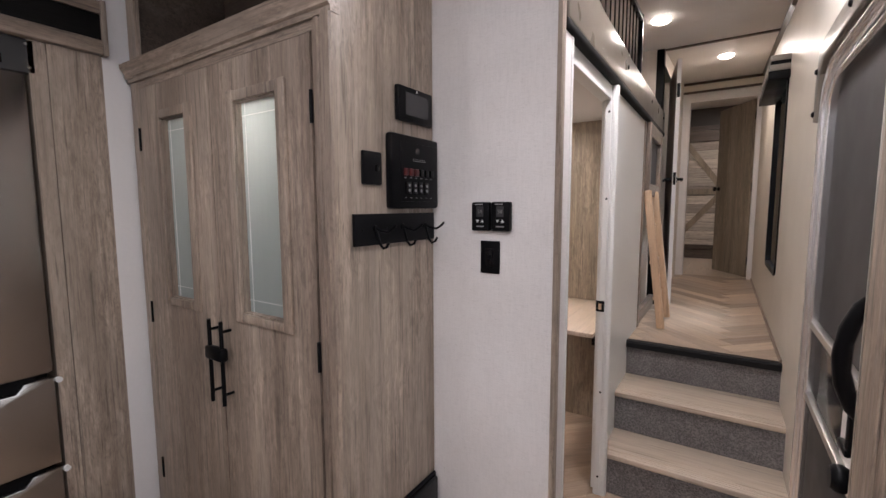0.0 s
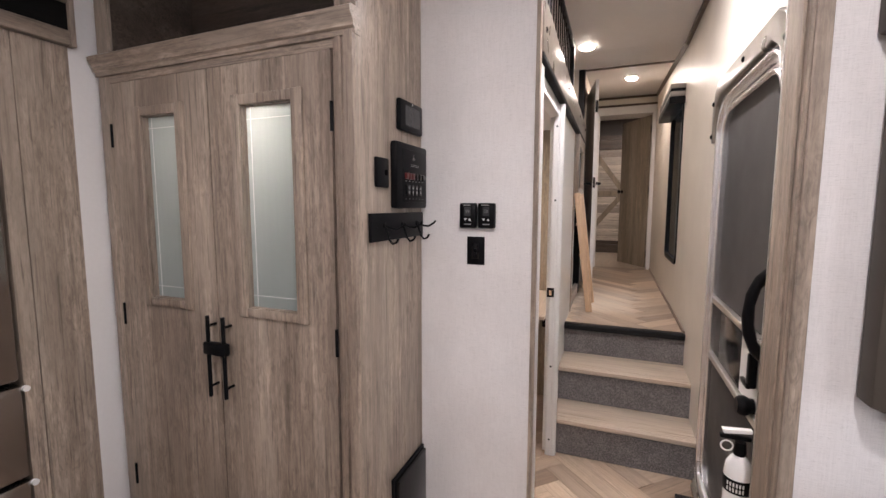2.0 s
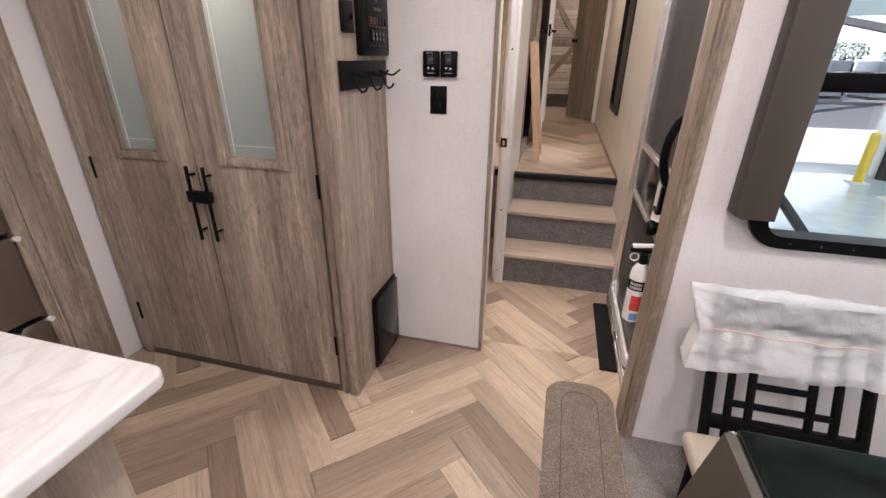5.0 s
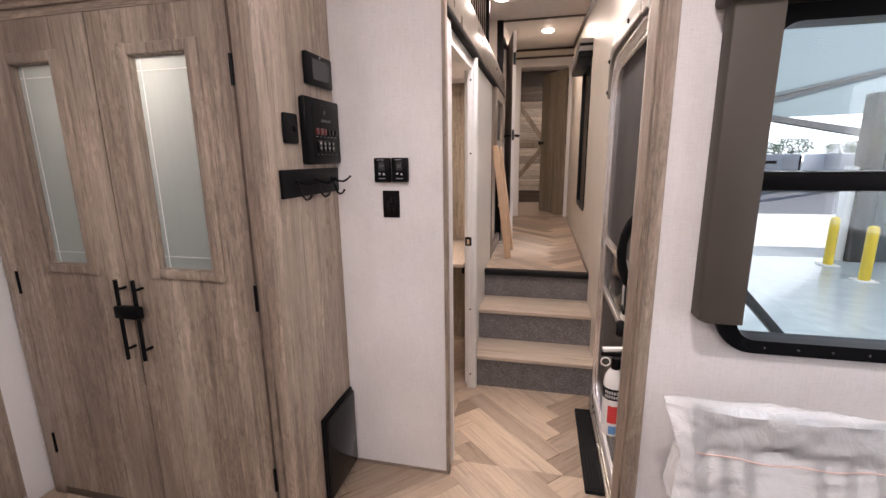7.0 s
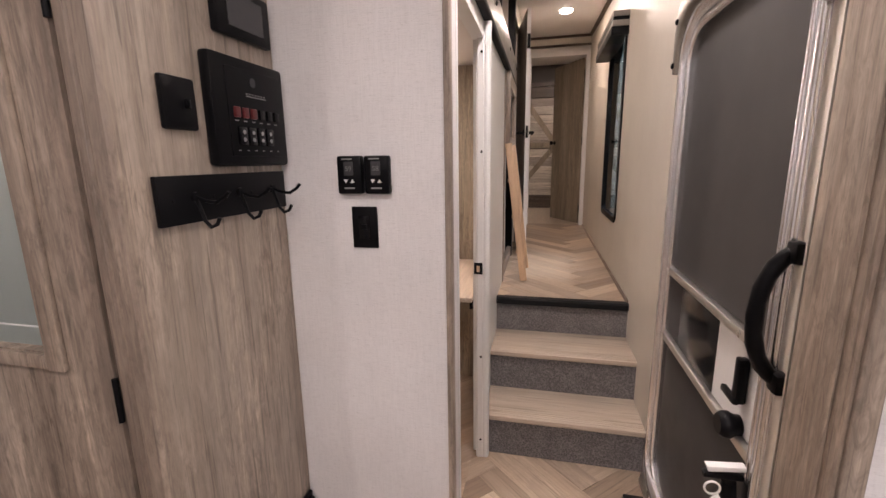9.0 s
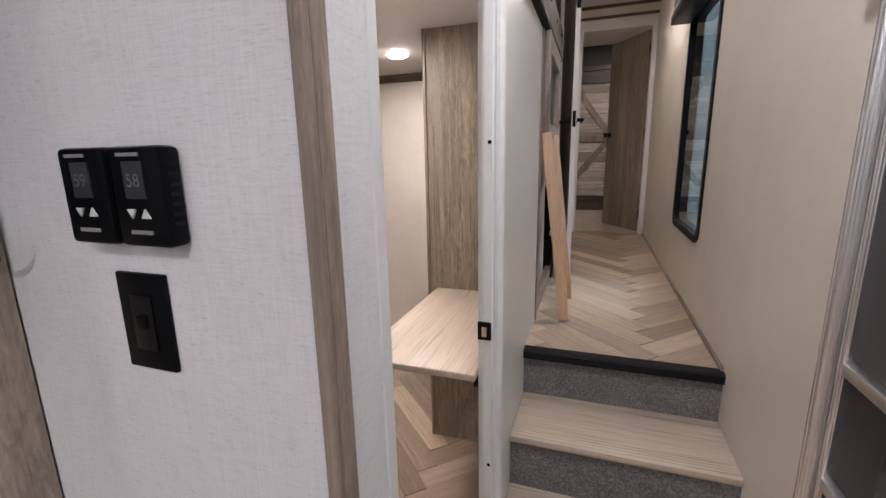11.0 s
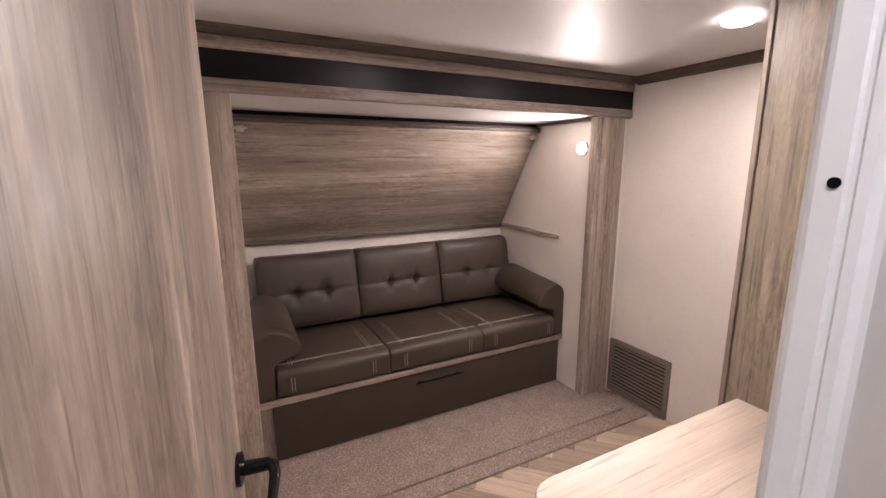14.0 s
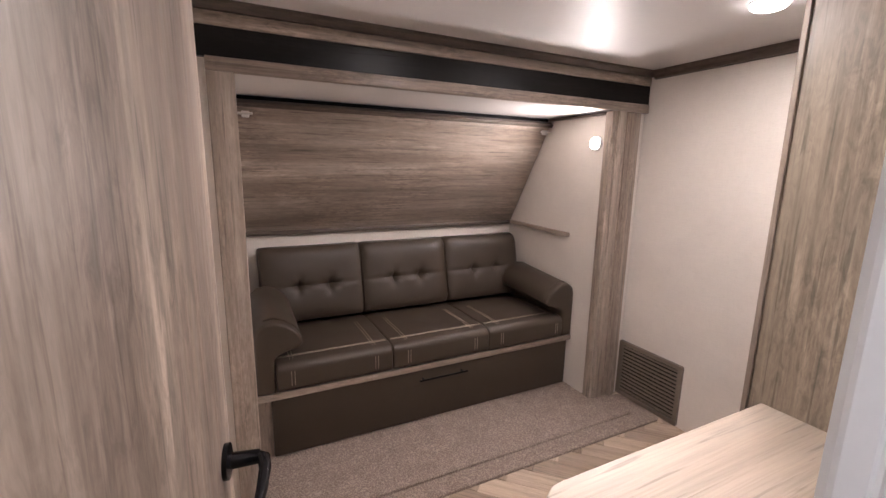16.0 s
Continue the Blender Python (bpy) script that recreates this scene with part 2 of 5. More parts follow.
def pile(name, dark, mid, light, size=230.0, bump=0.9):
    """Cut-pile carpet."""
    m, nt, b = shader(name, 0.95)
    n = stretched(nt, (size,) * 3, 1, 3, 0.7)
    big = stretched(nt, (16, 16, 16), 1, 4, 0.6)
    tc = nt.nodes.new("ShaderNodeTexCoord")
    vo = add(nt, "ShaderNodeTexVoronoi", Scale=size * 0.7)
    nt.links.new(tc.outputs["Object"], vo.inputs["Vector"])
    f = mixed(nt, n, vo.outputs["Distance"], 0.4)
    c = ramp(nt, f, (0.22, dark), (0.45, mid), (0.68, light))
    c = mixed(nt, c, ramp(nt, big, (0.3, (0.8, 0.8, 0.8)), (0.7, (1.1, 1.1, 1.1))), 0.8, "MULTIPLY")
    nt.links.new(c, b.inputs["Base Color"])
    bumped(nt, b, f, bump, 0.006)
    return m


def glowing(name, colour, strength):
    m, nt, b = shader(name, 0.4, 0, (0.9, 0.9, 0.9))
    b.inputs["Emission Color"].default_value, b.inputs["Emission Strength"].default_value = (*colour, 1), strength
    return m


OAK = ((0.190, 0.150, 0.123), (0.305, 0.252, 0.210), (0.440, 0.376, 0.320))
oak_z = wood("oak_laminate_upright", *OAK, "z")
oak_x = wood("oak_laminate_along_x", *OAK, "x")
oak_y = wood("oak_laminate_along_y", *OAK, "y")
TAN = ((0.19, 0.158, 0.120), (0.265, 0.224, 0.173), (0.34, 0.292, 0.232))
tan_z = wood("tan_oak_upright", *TAN, "z")
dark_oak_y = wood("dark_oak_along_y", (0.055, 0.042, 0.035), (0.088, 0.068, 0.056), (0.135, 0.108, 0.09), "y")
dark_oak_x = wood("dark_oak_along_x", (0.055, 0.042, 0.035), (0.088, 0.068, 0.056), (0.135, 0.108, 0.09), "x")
black_oak_y = wood("black_oak_along_y", (0.004, 0.004, 0.004), (0.006, 0.0055, 0.0055), (0.013, 0.012, 0.012), "y", 0.35)
for _n in black_oak_y.node_tree.nodes:
    if _n.type == "BSDF_PRINCIPLED":
        _n.inputs["Specular IOR Level"].default_value = 0.2
ASH = ((0.40, 0.325, 0.255), (0.51, 0.43, 0.35), (0.60, 0.52, 0.435))
ash_x = wood("pale_ash_along_x", *ASH, "x", 0.38, contrast=0.8, cloudy=0.15)
ash_y = wood("pale_ash_along_y", *ASH, "y", 0.38, contrast=0.8, cloudy=0.15)
PLANK = ((0.37, 0.285, 0.215), (0.455, 0.365, 0.285), (0.53, 0.44, 0.355))
plank_u = wood("vinyl_plank_one_way", *PLANK, "x", 0.36, True, 0.75, 0.5)
pine = wood("pale_pine", (0.50, 0.33, 0.21), (0.60, 0.42, 0.28), (0.68, 0.50, 0.35), "z", 0.5, contrast=0.5)
white_wash = wood("whitewashed_board", (0.36, 0.33, 0.30), (0.56, 0.53, 0.49), (0.72, 0.69, 0.65), "x", 0.6, True)
paper = linen("white_linen_wallpaper", (0.75, 0.725, 0.73), 0.42)
cream = linen("cream_wallboard", (0.70, 0.645, 0.57), 0.18, 0.42)
bunk_paper = linen("warm_white_wallpaper", (0.72, 0.66, 0.60), 0.25, 0.6)
white_paint = plain("white_satin_paint", (0.74, 0.745, 0.74), 0.35, vary=0.03)
ceiling_white = plain("white_gloss_ceiling_panel", (0.70, 0.67, 0.65), 0.50, vary=0.02, grain=25, bump=0.0, uneven=0.01, spec=0.22)
trim_white = plain("white_trim", (0.72, 0.70, 0.70), 0.45, vary=0.03)
black_plastic = plain("black_plastic", (0.004, 0.004, 0.005), 0.36, vary=0.15, grain=200, spec=0.11)
black_metal = plain("black_powder_coat", (0.004, 0.004, 0.005), 0.42, vary=0.15, grain=300, spec=0.12)
black_gloss = plain("black_gloss_plastic", (0.005, 0.005, 0.006), 0.15, vary=0.1, bump=0.0, spec=0.25)
rubber = plain("black_rubber", (0.010, 0.010, 0.011), 0.6, vary=0.2, grain=150, spec=0.12)
chrome = plain("polished_aluminium", (0.90, 0.90, 0.92), 0.24, 1.0, 0.02, bump=0.0, uneven=0.03)
alu = plain("satin_aluminium", (0.70, 0.68, 0.65), 0.32, 1.0, 0.05)
steel_z = brushed("brushed_stainless_steel", (0.52, 0.485, 0.46), 0.27, "y")
leather = plain("dark_brown_leatherette", (0.054, 0.040, 0.029), 0.44, vary=0.16, grain=330, bump=0.35, spec=0.36)
leather_tan = plain("taupe_padded_vinyl", (0.135, 0.115, 0.095), 0.33, vary=0.1, grain=260, bump=0.2)
valance_vinyl = plain("taupe_valance_fabric", (0.056, 0.045, 0.036), 0.62, vary=0.1, grain=260, bump=0.25)
thread = plain("pale_stitching", (0.34, 0.29, 0.23), 0.8)
carpet_grey = pile("grey_stair_carpet", (0.07, 0.064, 0.064), (0.14, 0.129, 0.128), (0.235, 0.22, 0.216), 160)
carpet_tan = pile("tan_carpet", (0.115, 0.086, 0.070), (0.245, 0.188, 0.154), (0.41, 0.325, 0.272), 190)
carpet_pale = pile("pale_grey_carpet", (0.09, 0.08, 0.075), (0.19, 0.172, 0.160), (0.32, 0.295, 0.28), 260)
rug_mat = pile("brown_rug", (0.075, 0.058, 0.045), (0.175, 0.14, 0.112), (0.31, 0.26, 0.22), 270)
screen_mesh = plain("grey_insect_screen", (0.060, 0.056, 0.056), 0.6, vary=0.08, grain=700, bump=0.15, spec=0.25)
dark_panel = plain("dark_grey_door_panel", (0.045, 0.042, 0.042), 0.45, vary=0.1, spec=0.3)
red_plastic = plain("red_switch", (0.09, 0.008, 0.009), 0.35)
red_label = plain("red_label", (0.62, 0.05, 0.05), 0.45)
blue_label = plain("blue_label", (0.12, 0.30, 0.60), 0.45)
white_enamel = plain("white_enamel", (0.80, 0.80, 0.80), 0.2, vary=0.03, bump=0.02)
dim_print = plain("dim_print", (0.25, 0.25, 0.25), 0.5)
faint_print = plain("faint_print", (0.11, 0.11, 0.11), 0.5)
pale_print = plain("pale_print", (0.62, 0.62, 0.62), 0.5)
grey_screen = plain("grey_display", (0.045, 0.045, 0.048), 0.15, bump=0.0)
marble, _nt, _b = shader("white_marble_laminate", 0.22)
_n = stretched(_nt, (6.0, 1.6, 2.2), 1, 7, 0.55, 1.1)
_c = ramp(_nt, _n, (0.34, (0.60, 0.585, 0.575)), (0.45, (0.67, 0.66, 0.655)), (0.5, (0.585, 0.57, 0.56)), (0.55, (0.685, 0.675, 0.67)), (0.8, (0.71, 0.70, 0.695)))
_nt.links.new(_c, _b.inputs["Base Color"])
granite, _nt, _b = shader("black_green_stone_top", 0.08)
_n = stretched(_nt, (7, 7, 7), 1, 9, 0.7, 1.5)
_nt.links.new(ramp(_nt, _n, (0.42, (0.004, 0.005, 0.0045)), (0.6, (0.008, 0.011, 0.009)), (0.75, (0.022, 0.028, 0.025))), _b.inputs["Base Color"])
frosted, _nt, _b = shader("frosted_glass", 0.2, 0, (0.22, 0.28, 0.285))
_n = stretched(_nt, (60, 60, 1.2), 1, 3, 0.5)
_nt.links.new(ramp(_nt, _n, (0.3, (0.27, 0.34, 0.35)), (0.7, (0.31, 0.38, 0.385))), _b.inputs["Base Color"])
_t = add(_nt, "ShaderNodeBsdfTranslucent", Color=(0.80, 0.86, 0.85, 1))
_m = add(_nt, "ShaderNodeMixShader", Fac=0.5)
_nt.links.new(_b.outputs[0], _m.inputs[1])
_nt.links.new(_t.outputs[0], _m.inputs[2])
_nt.links.new(_m.outputs[0], _nt.nodes["Material Output"].inputs[0])
clear_back, _nt, _b = shader("clear_back_of_frosted_glass", 0.0)
_t = add(_nt, "ShaderNodeBsdfTransparent", Color=(0.97, 0.99, 0.985, 1))
_nt.links.new(_t.outputs[0], _nt.nodes["Material Output"].inputs[0])
etched = plain("white_etched_line", (0.80, 0.82, 0.82), 0.5, bump=0.0)
wrap, _nt, _b = shader("clear_plastic_wrap", 0.16, 0, (0.86, 0.87, 0.88))
_b.inputs["Alpha"].default_value = 0.45
_b.inputs["Coat Weight"].default_value = 0.6
_n = stretched(_nt, (14, 14, 5), 1, 5, 0.6, 0.8)
bumped(_nt, _b, _n, 0.8, 0.03)
glass, _nt, _b = shader("clear_window_glass", 0.0, 0, (0.90, 0.975, 1.0))
_b.inputs["Transmission Weight"].default_value, _b.inputs["IOR"].default_value = 1.0, 1.45
tinted, _nt, _b = shader("blue_tinted_window_glass", 0.0, 0, (0.50, 0.68, 0.80))
_b.inputs["Transmission Weight"].default_value, _b.inputs["IOR"].default_value = 1.0, 1.45
lamp_lens = glowing("lit_lamp_lens", (1.0, 0.90, 0.78), 26.0)
sconce_lens = glowing("lit_sconce_lens", (1.0, 0.88, 0.74), 20.0)
concrete = plain("polished_grey_concrete", (0.46, 0.53, 0.55), 0.14, vary=0.12, grain=6, bump=0.02)
asphalt = plain("grey_asphalt", (0.16, 0.17, 0.19), 0.8, vary=0.15, grain=12)
yellow_paint = plain("yellow_paint", (0.72, 0.52, 0.04), 0.45)
steel_wall = plain("blue_grey_metal_siding", (0.05, 0.075, 0.085), 0.5, vary=0.08)
beam_paint = plain("dark_grey_steel", (0.018, 0.022, 0.025), 0.5)
roof_panel = plain("pale_blue_roof_panel", (0.17, 0.245, 0.275), 0.6)
leaf = plain("green_leaves", (0.12, 0.19, 0.12), 0.7, vary=0.4, grain=5)
camper_white = plain("white_fibreglass", (0.75, 0.76, 0.77), 0.35)
# lining colour that also carries the shade of unlit recesses and door gaps
dark_void = plain("dark_lining_and_shade", (0.05, 0.042, 0.04), 0.6)

# ---- the large structure ----
FLOOR_UP = 0.645  # the raised hall's floor
CEIL = 2.70


def wall(name, material, label, *specs):
    return structure(name, boxes(*specs), material, label)


floor = structure("floor", boxes((-3.2, 0.42, -5.4, 2.3, -0.09, -0.006), (-3.2, -0.3, 2.3, 4.0, -0.09, -0.006), (0.42, 2.3, -5.4, 1.0, -0.09, -0.006)), plank_u, "pale herringbone vinyl plank floor", "floor")
hall_floor = structure("floor_hall", boxes((-0.475, 0.345, 2.775, 8.1, 0.56, FLOOR_UP - 0.005), (-1.7, -0.475, 4.0, 8.1, 0.56, FLOOR_UP - 0.005), (0.345, 1.6, 6.0, 8.1, 0.56, FLOOR_UP - 0.005)), ash_y, "raised hall floor of pale herringbone planks", "floor")

wall("wall_north", paper, "white linen wallpaper wall beside the bunk room door", (-0.895, -0.4055, 1.32, 1.427, 0, CEIL))
wall("wall_bunk_south", bunk_paper, "warm white wall behind the pantry", (-2.2, -0.895, 1.325, 1.42, 0, 2.05), (-2.2, -0.895, 1.325, 1.42, 2.05, CEIL))
structure("trim_corner", merge(boxes((-0.415, -0.399, 1.312, 1.322, 0, CEIL), bev=0.002), boxes((-0.4075, -0.3985, 1.322, 1.347, 0, CEIL), bev=0.002)), oak_z, "oak corner strip on the white wall", "trim")
structure("baseboard", boxes((-0.895, -0.415, 1.313, 1.32, 0, 0.012)), oak_x, "thin oak strip along the wall foot", "trim")

# right-hand wall with the entry door and the hall window
D0, D1, DZ = 1.20, 2.10, 1.985
W0, W1, WZ0, WZ1 = 3.44, 4.14, 1.055, 2.28
wall("wall_east", cream, "cream wallboard wall with entry door and hall window",
     (0.345, 0.42, 1.036, D0, 0, CEIL), (0.345, 0.42, D0, D1, DZ, CEIL), (0.345, 0.42, D1, W0, 0, CEIL),
     (0.345, 0.42, W0, W1, 0, WZ0), (0.345, 0.42, W0, W1, WZ1, CEIL + 0.1), (0.345, 0.42, W1, 6.0, 0, CEIL + 0.24))
structure("trim_post", merge(boxes((0.285, 0.322, 0.897, 1.035, 0, CEIL), bev=0.006), boxes((0.292, 0.327, 0.890, 0.899, 0, CEIL), bev=0.003), boxes((0.279, 0.287, 0.925, 1.035, 0, CEIL), bev=0.003), boxes((0.318, 0.344, 0.974, 1.033, 0, CEIL))), oak_z, "oak corner post beside the entry door", "trim")
structure("trim_post_bead", boxes((0.2775, 0.283, 1.036, 1.041, 0, CEIL)), alu, "pale metal bead along the post", "trim")

# wall with the big window, facing the living room
X0, X1, Z0, Z1 = 0.50, 1.52, 0.928, 1.87
wall("wall_window", paper, "white linen wallpaper wall with the large window",
     (0.3235, X0 + .03, 0.907, 0.97, 0, CEIL), (X0 + .03, X1 - .03, 0.907, 0.97, 0, Z0 + .03), (X0 + .03, X1 - .03, 0.907, 0.97, Z1 - .03, CEIL), (X1 - .03, 2.3, 0.907, 0.97, 0, CEIL))
# unseen end wall, dark so the pantry panes reflect something dark
wall("wall_south", dark_oak_x, "unseen far living room wall, coloured dark to darken the pane reflections", (-3.2, 2.3, -5.5, -5.4, 0, CEIL))
# the opening is unseen, added to hold the daylight fill below
wall("wall_slide_east", paper, "white wall of the living room slide-out with an added, unseen window opening", (2.2, 2.3, -5.4, -1.7, 0, CEIL), (2.2, 2.3, 0.5, 0.97, 0, CEIL), (2.2, 2.3, -1.7, 0.5, 0, 0.95), (2.2, 2.3, -1.7, 0.5, 2.0, CEIL))
# added area light, brightens the white walls with bluish light from out of view
day = new("window_daylight", bpy.data.lights.new("window_daylight", "AREA"))
day.data.shape, day.data.size, day.data.size_y, day.data.energy, day.data.color = "RECTANGLE", 2.2, 1.05, 16, DAYLIGHT
day.matrix_world = pose(2.25, -0.6, 1.475, 90, 0, 90)
wall("wall_slide_west", paper, "white wall of the kitchen slide-out", (-3.0, -2.92, -5.4, 0.83, 0, CEIL), (-2.92, -2.25, -5.4, -0.62, 0, CEIL))
wall("wall_strip", trim_white, "plain white strip between fridge panel and pantry", (-2.9, -2.2, 0.738, 0.838, 0, CEIL), (-2.9, -2.2, 0.838, 1.325, 0, CEIL))
structure("ceiling", boxes((-3.2, 2.3, -5.5, 1.42, CEIL, CEIL + 0.08)), ceiling_white, "white living room ceiling", "ceiling")
structure("ceiling_hall", prism([(1.42, CEIL), (3.33, CEIL), (6.0, CEIL + 0.235), (6.0, CEIL + 0.33), (1.42, CEIL + 0.12)], "x", -2.3, 0.42), ceiling_white, "white ceiling over loft and hall", "ceiling")


def hall_ceiling(y):
    return CEIL + max(0.0, y - 3.33) * 0.088


for y in (4.0,):
    structure("trim_ceiling", boxes((-0.9, 0.345, y - 0.018, y + 0.018, hall_ceiling(y) - 0.010, hall_ceiling(y) + 0.02)), dark_oak_x, "brown batten across the hall ceiling", "trim")
structure("trim_cornice", prism([(0.322, -0.006), (0.345, -0.034), (0.345, 0.02), (0.322, 0.02)], "y", 3.33, 5.92), dark_oak_y, "brown cornice along the hall ceiling", "trim")
bpy.data.objects["trim_cornice"].matrix_world = Matrix.Translation((0, 3.33, CEIL)) @ Matrix.Rotation(math.atan(0.088), 4, "X") @ Matrix.Translation((0, -3.33, 0))
structure("trim_cornice_near", boxes((0.322, 0.345, 1.42, 3.33, CEIL - 0.03, CEIL - 0.001)), dark_oak_y, "brown cornice along the hall ceiling", "trim")

# white partition beside the stairs, with a rounded end
structure("wall_partition", merge(prism([(-0.455, 2.134), (-0.452, 2.125), (-0.446, 2.122), (-0.424, 2.122), (-0.421, 2.125), (-0.417, 2.125), (-0.414, 2.122), (-0.405, 2.123), (-0.397, 2.128), (-0.393, 2.136), (-0.393, 2.157), (-0.397, 2.165), (-0.405, 2.169), (-0.4225, 2.170), (-0.4225, 3.12), (-0.475, 3.12), (-0.475, 2.170), (-0.455, 2.170)], "z", 0, 2.05)), white_paint, "white painted partition between stairs and bunk room")
structure("door_frame_bunk", merge(prism([(-0.464, 1.4275), (-0.406, 1.4275), (-0.4035, 1.430), (-0.4035, 1.450), (-0.4055, 1.456), (-0.411, 1.461), (-0.418, 1.464), (-0.464, 1.464)], "z", 0, 2.05), boxes((-0.475, -0.4225, 1.468, 2.148, 1.985, 2.052), bev=0.003)), white_paint, "white painted door frame of the bunk room", "door frame")
structure("stile_partition", boxes((-0.478, -0.416, 3.12, 3.17, FLOOR_UP, 2.05), bev=0.004), oak_z, "oak edge strip of the partition", "trim")

# loft above the bunk room
structure("ceiling_bunk", boxes((-2.17, -0.475, 1.42, 3.95, 2.05, 2.20)), ceiling_white, "low glossy white bunk room ceiling", "ceiling")
structure("floor_loft", boxes((-2.3, -0.47, 1.42, 4.0, 2.205, 2.235)), carpet_tan, "carpeted loft floor", "floor")
wall("wall_loft_west", bunk_paper, "white loft side wall", (-2.3, -2.2, 1.32, 4.0, 2.235, CEIL + 0.1))
wall("wall_loft_north", bunk_paper, "white wall between loft and bathroom", (-2.3, -0.475, 3.95, 4.03, 0, CEIL + 0.1))
wall("wall_bunk_north", bunk_paper, "warm white bunk room end wall", (-2.165, -0.475, 3.89, 3.948, 0, 2.05))
wall("wall_bunk_slide_north", bunk_paper, "white end wall of the sofa recess", (-3.2, -2.19, 3.622, 3.69, 0, 1.815))
wall("wall_bunk_slide_south", bunk_paper, "white end wall of the sofa recess", (-3.2, -2.19, 1.60, 1.665, 0, 1.815))
wall("wall_bunk_slide_west", bunk_paper, "white back wall of the sofa recess", (-3.2, -3.13, 1.665, 3.622, 0, 1.815))
structure("ceiling_bunk_slide", boxes((-3.2, -2.165, 1.60, 3.69, 1.815, 1.86)), ceiling_white, "white ceiling of the sofa recess", "ceiling")
wall("wall_bunk_west", bunk_paper, "white bunk room side wall", (-2.21, -2.17, 1.42, 1.572, 0, 2.05), (-2.21, -2.17, 3.69, 3.89, 0, 2.05), (-2.21, -2.17, 1.572, 3.69, 1.86, 2.05))
structure("trim_bunk_cornice", prism([(-2.165, 2.012), (-2.130, 2.016), (-2.112, 2.038), (-2.112, 2.05), (-2.165, 2.05)], "y", 1.42, 3.89), dark_oak_y, "dark oak cornice under the bunk ceiling", "trim")
structure("trim_bunk_cornice_end", prism([(3.89, 2.0), (3.872, 2.004), (3.862, 2.04), (3.862, 2.05), (3.89, 2.05)], "x", -2.112, -0.9), dark_oak_x, "dark oak cornice under the bunk ceiling", "trim")
structure("carpet_bunk", merge(prism([(-3.13, 1.668), (-1.935, 1.668), (-1.915, 1.69), (-1.915, 3.73), (-1.945, 3.76), (-2.14, 3.76), (-2.14, 3.619), (-3.13, 3.619)], "z", -0.005, 0.028, 0.006), prism(rounded(-2.13, -1.81, 1.5, 3.86, 0.03), "z", -0.005, 0.014, 0.005)), carpet_tan, "tan carpet before the sofa", "carpet", True)

# left side of the raised hall
wall("wall_hall_west", cream, "cream wall of the raised hall", (-0.50, -0.425, 4.66, 6.0, FLOOR_UP, 2.95), (-0.50, -0.425, 4.03, 4.66, 2.66, 2.85))
# bathroom and storage: their darkness is in the wall colour, not the lighting
wall("wall_bath", dark_void, "bathroom wall coloured dark for the unlit room", (-1.7, -1.62, 4.03, 6.0, FLOOR_UP, 2.95), (-1.62, -0.5, 5.92, 6.0, FLOOR_UP, 2.95))
wall("wall_under_loft", dark_void, "lining of the storage under the loft, coloured dark for its shade", (-0.95, -0.9, 3.12, 3.95, FLOOR_UP, 2.2), (-0.9, -0.475, 3.10, 3.12, FLOOR_UP, 2.05), (-0.9, -0.475, 3.93, 3.95, FLOOR_UP, 2.2))
structure("ceiling_bath", boxes((-1.7, -0.5, 4.03, 6.0, 2.78, 2.84)), ceiling_white, "bathroom ceiling", "ceiling")
structure("trim_black_post", boxes((-0.478, -0.418, 3.955, 4.03, FLOOR_UP, 2.78), bev=0.004), black_metal, "black door post beside the loft", "trim")

# end wall of the hall and the bedroom behind it
E0 = 5.92
wall("wall_hall_end", cream, "cream end wall with the bedroom doorway", (-0.425, -0.355, E0, 6.0, FLOOR_UP, 2.95), (0.308, 0.345, E0, 6.0, FLOOR_UP, 2.95), (-0.355, 0.308, E0, 6.0, 2.70, 2.95))
structure("door_frame_bedroom", merge(boxes((-0.425, -0.345, E0 - 0.014, 6.01, FLOOR_UP, 2.70), bev=0.003), boxes((0.298, 0.343, E0 - 0.014, 6.01, FLOOR_UP, 2.70), bev=0.003), boxes((-0.425, 0.343, E0 - 0.014, 6.01, 2.695, 2.795), bev=0.003)), trim_white, "white painted bedroom door frame", "door frame")
structure("trim_hall_end", boxes((-0.425, 0.345, E0 - 0.012, E0, 2.80, 2.825), (-0.425, 0.345, E0 - 0.018, E0, hall_ceiling(E0) - 0.03, hall_ceiling(E0) - 0.004)), dark_oak_x, "brown strips above the bedroom door", "trim")
wall("wall_bedroom_sides", cream, "cream bedroom wall", (-1.7, -1.62, 6.0, 8.1, FLOOR_UP, 3.1), (1.55, 1.62, 6.0, 8.1, FLOOR_UP, 3.1), (0.345, 1.6, 5.95, 6.0, FLOOR_UP, 3.1), (-1.7, -0.42, 6.0, 6.02, FLOOR_UP, 3.1))
bedroom_wall = wall("wall_bedroom_north", dark_void, "whitewashed board wall with oak barn braces", (-1.7, 1.62, 8.03, 8.1, FLOOR_UP, 3.1))
structure("ceiling_bedroom", boxes((-1.7, 1.62, 6.0, 8.1, 3.02, 3.1)), ceiling_white, "white bedroom ceiling", "ceiling")

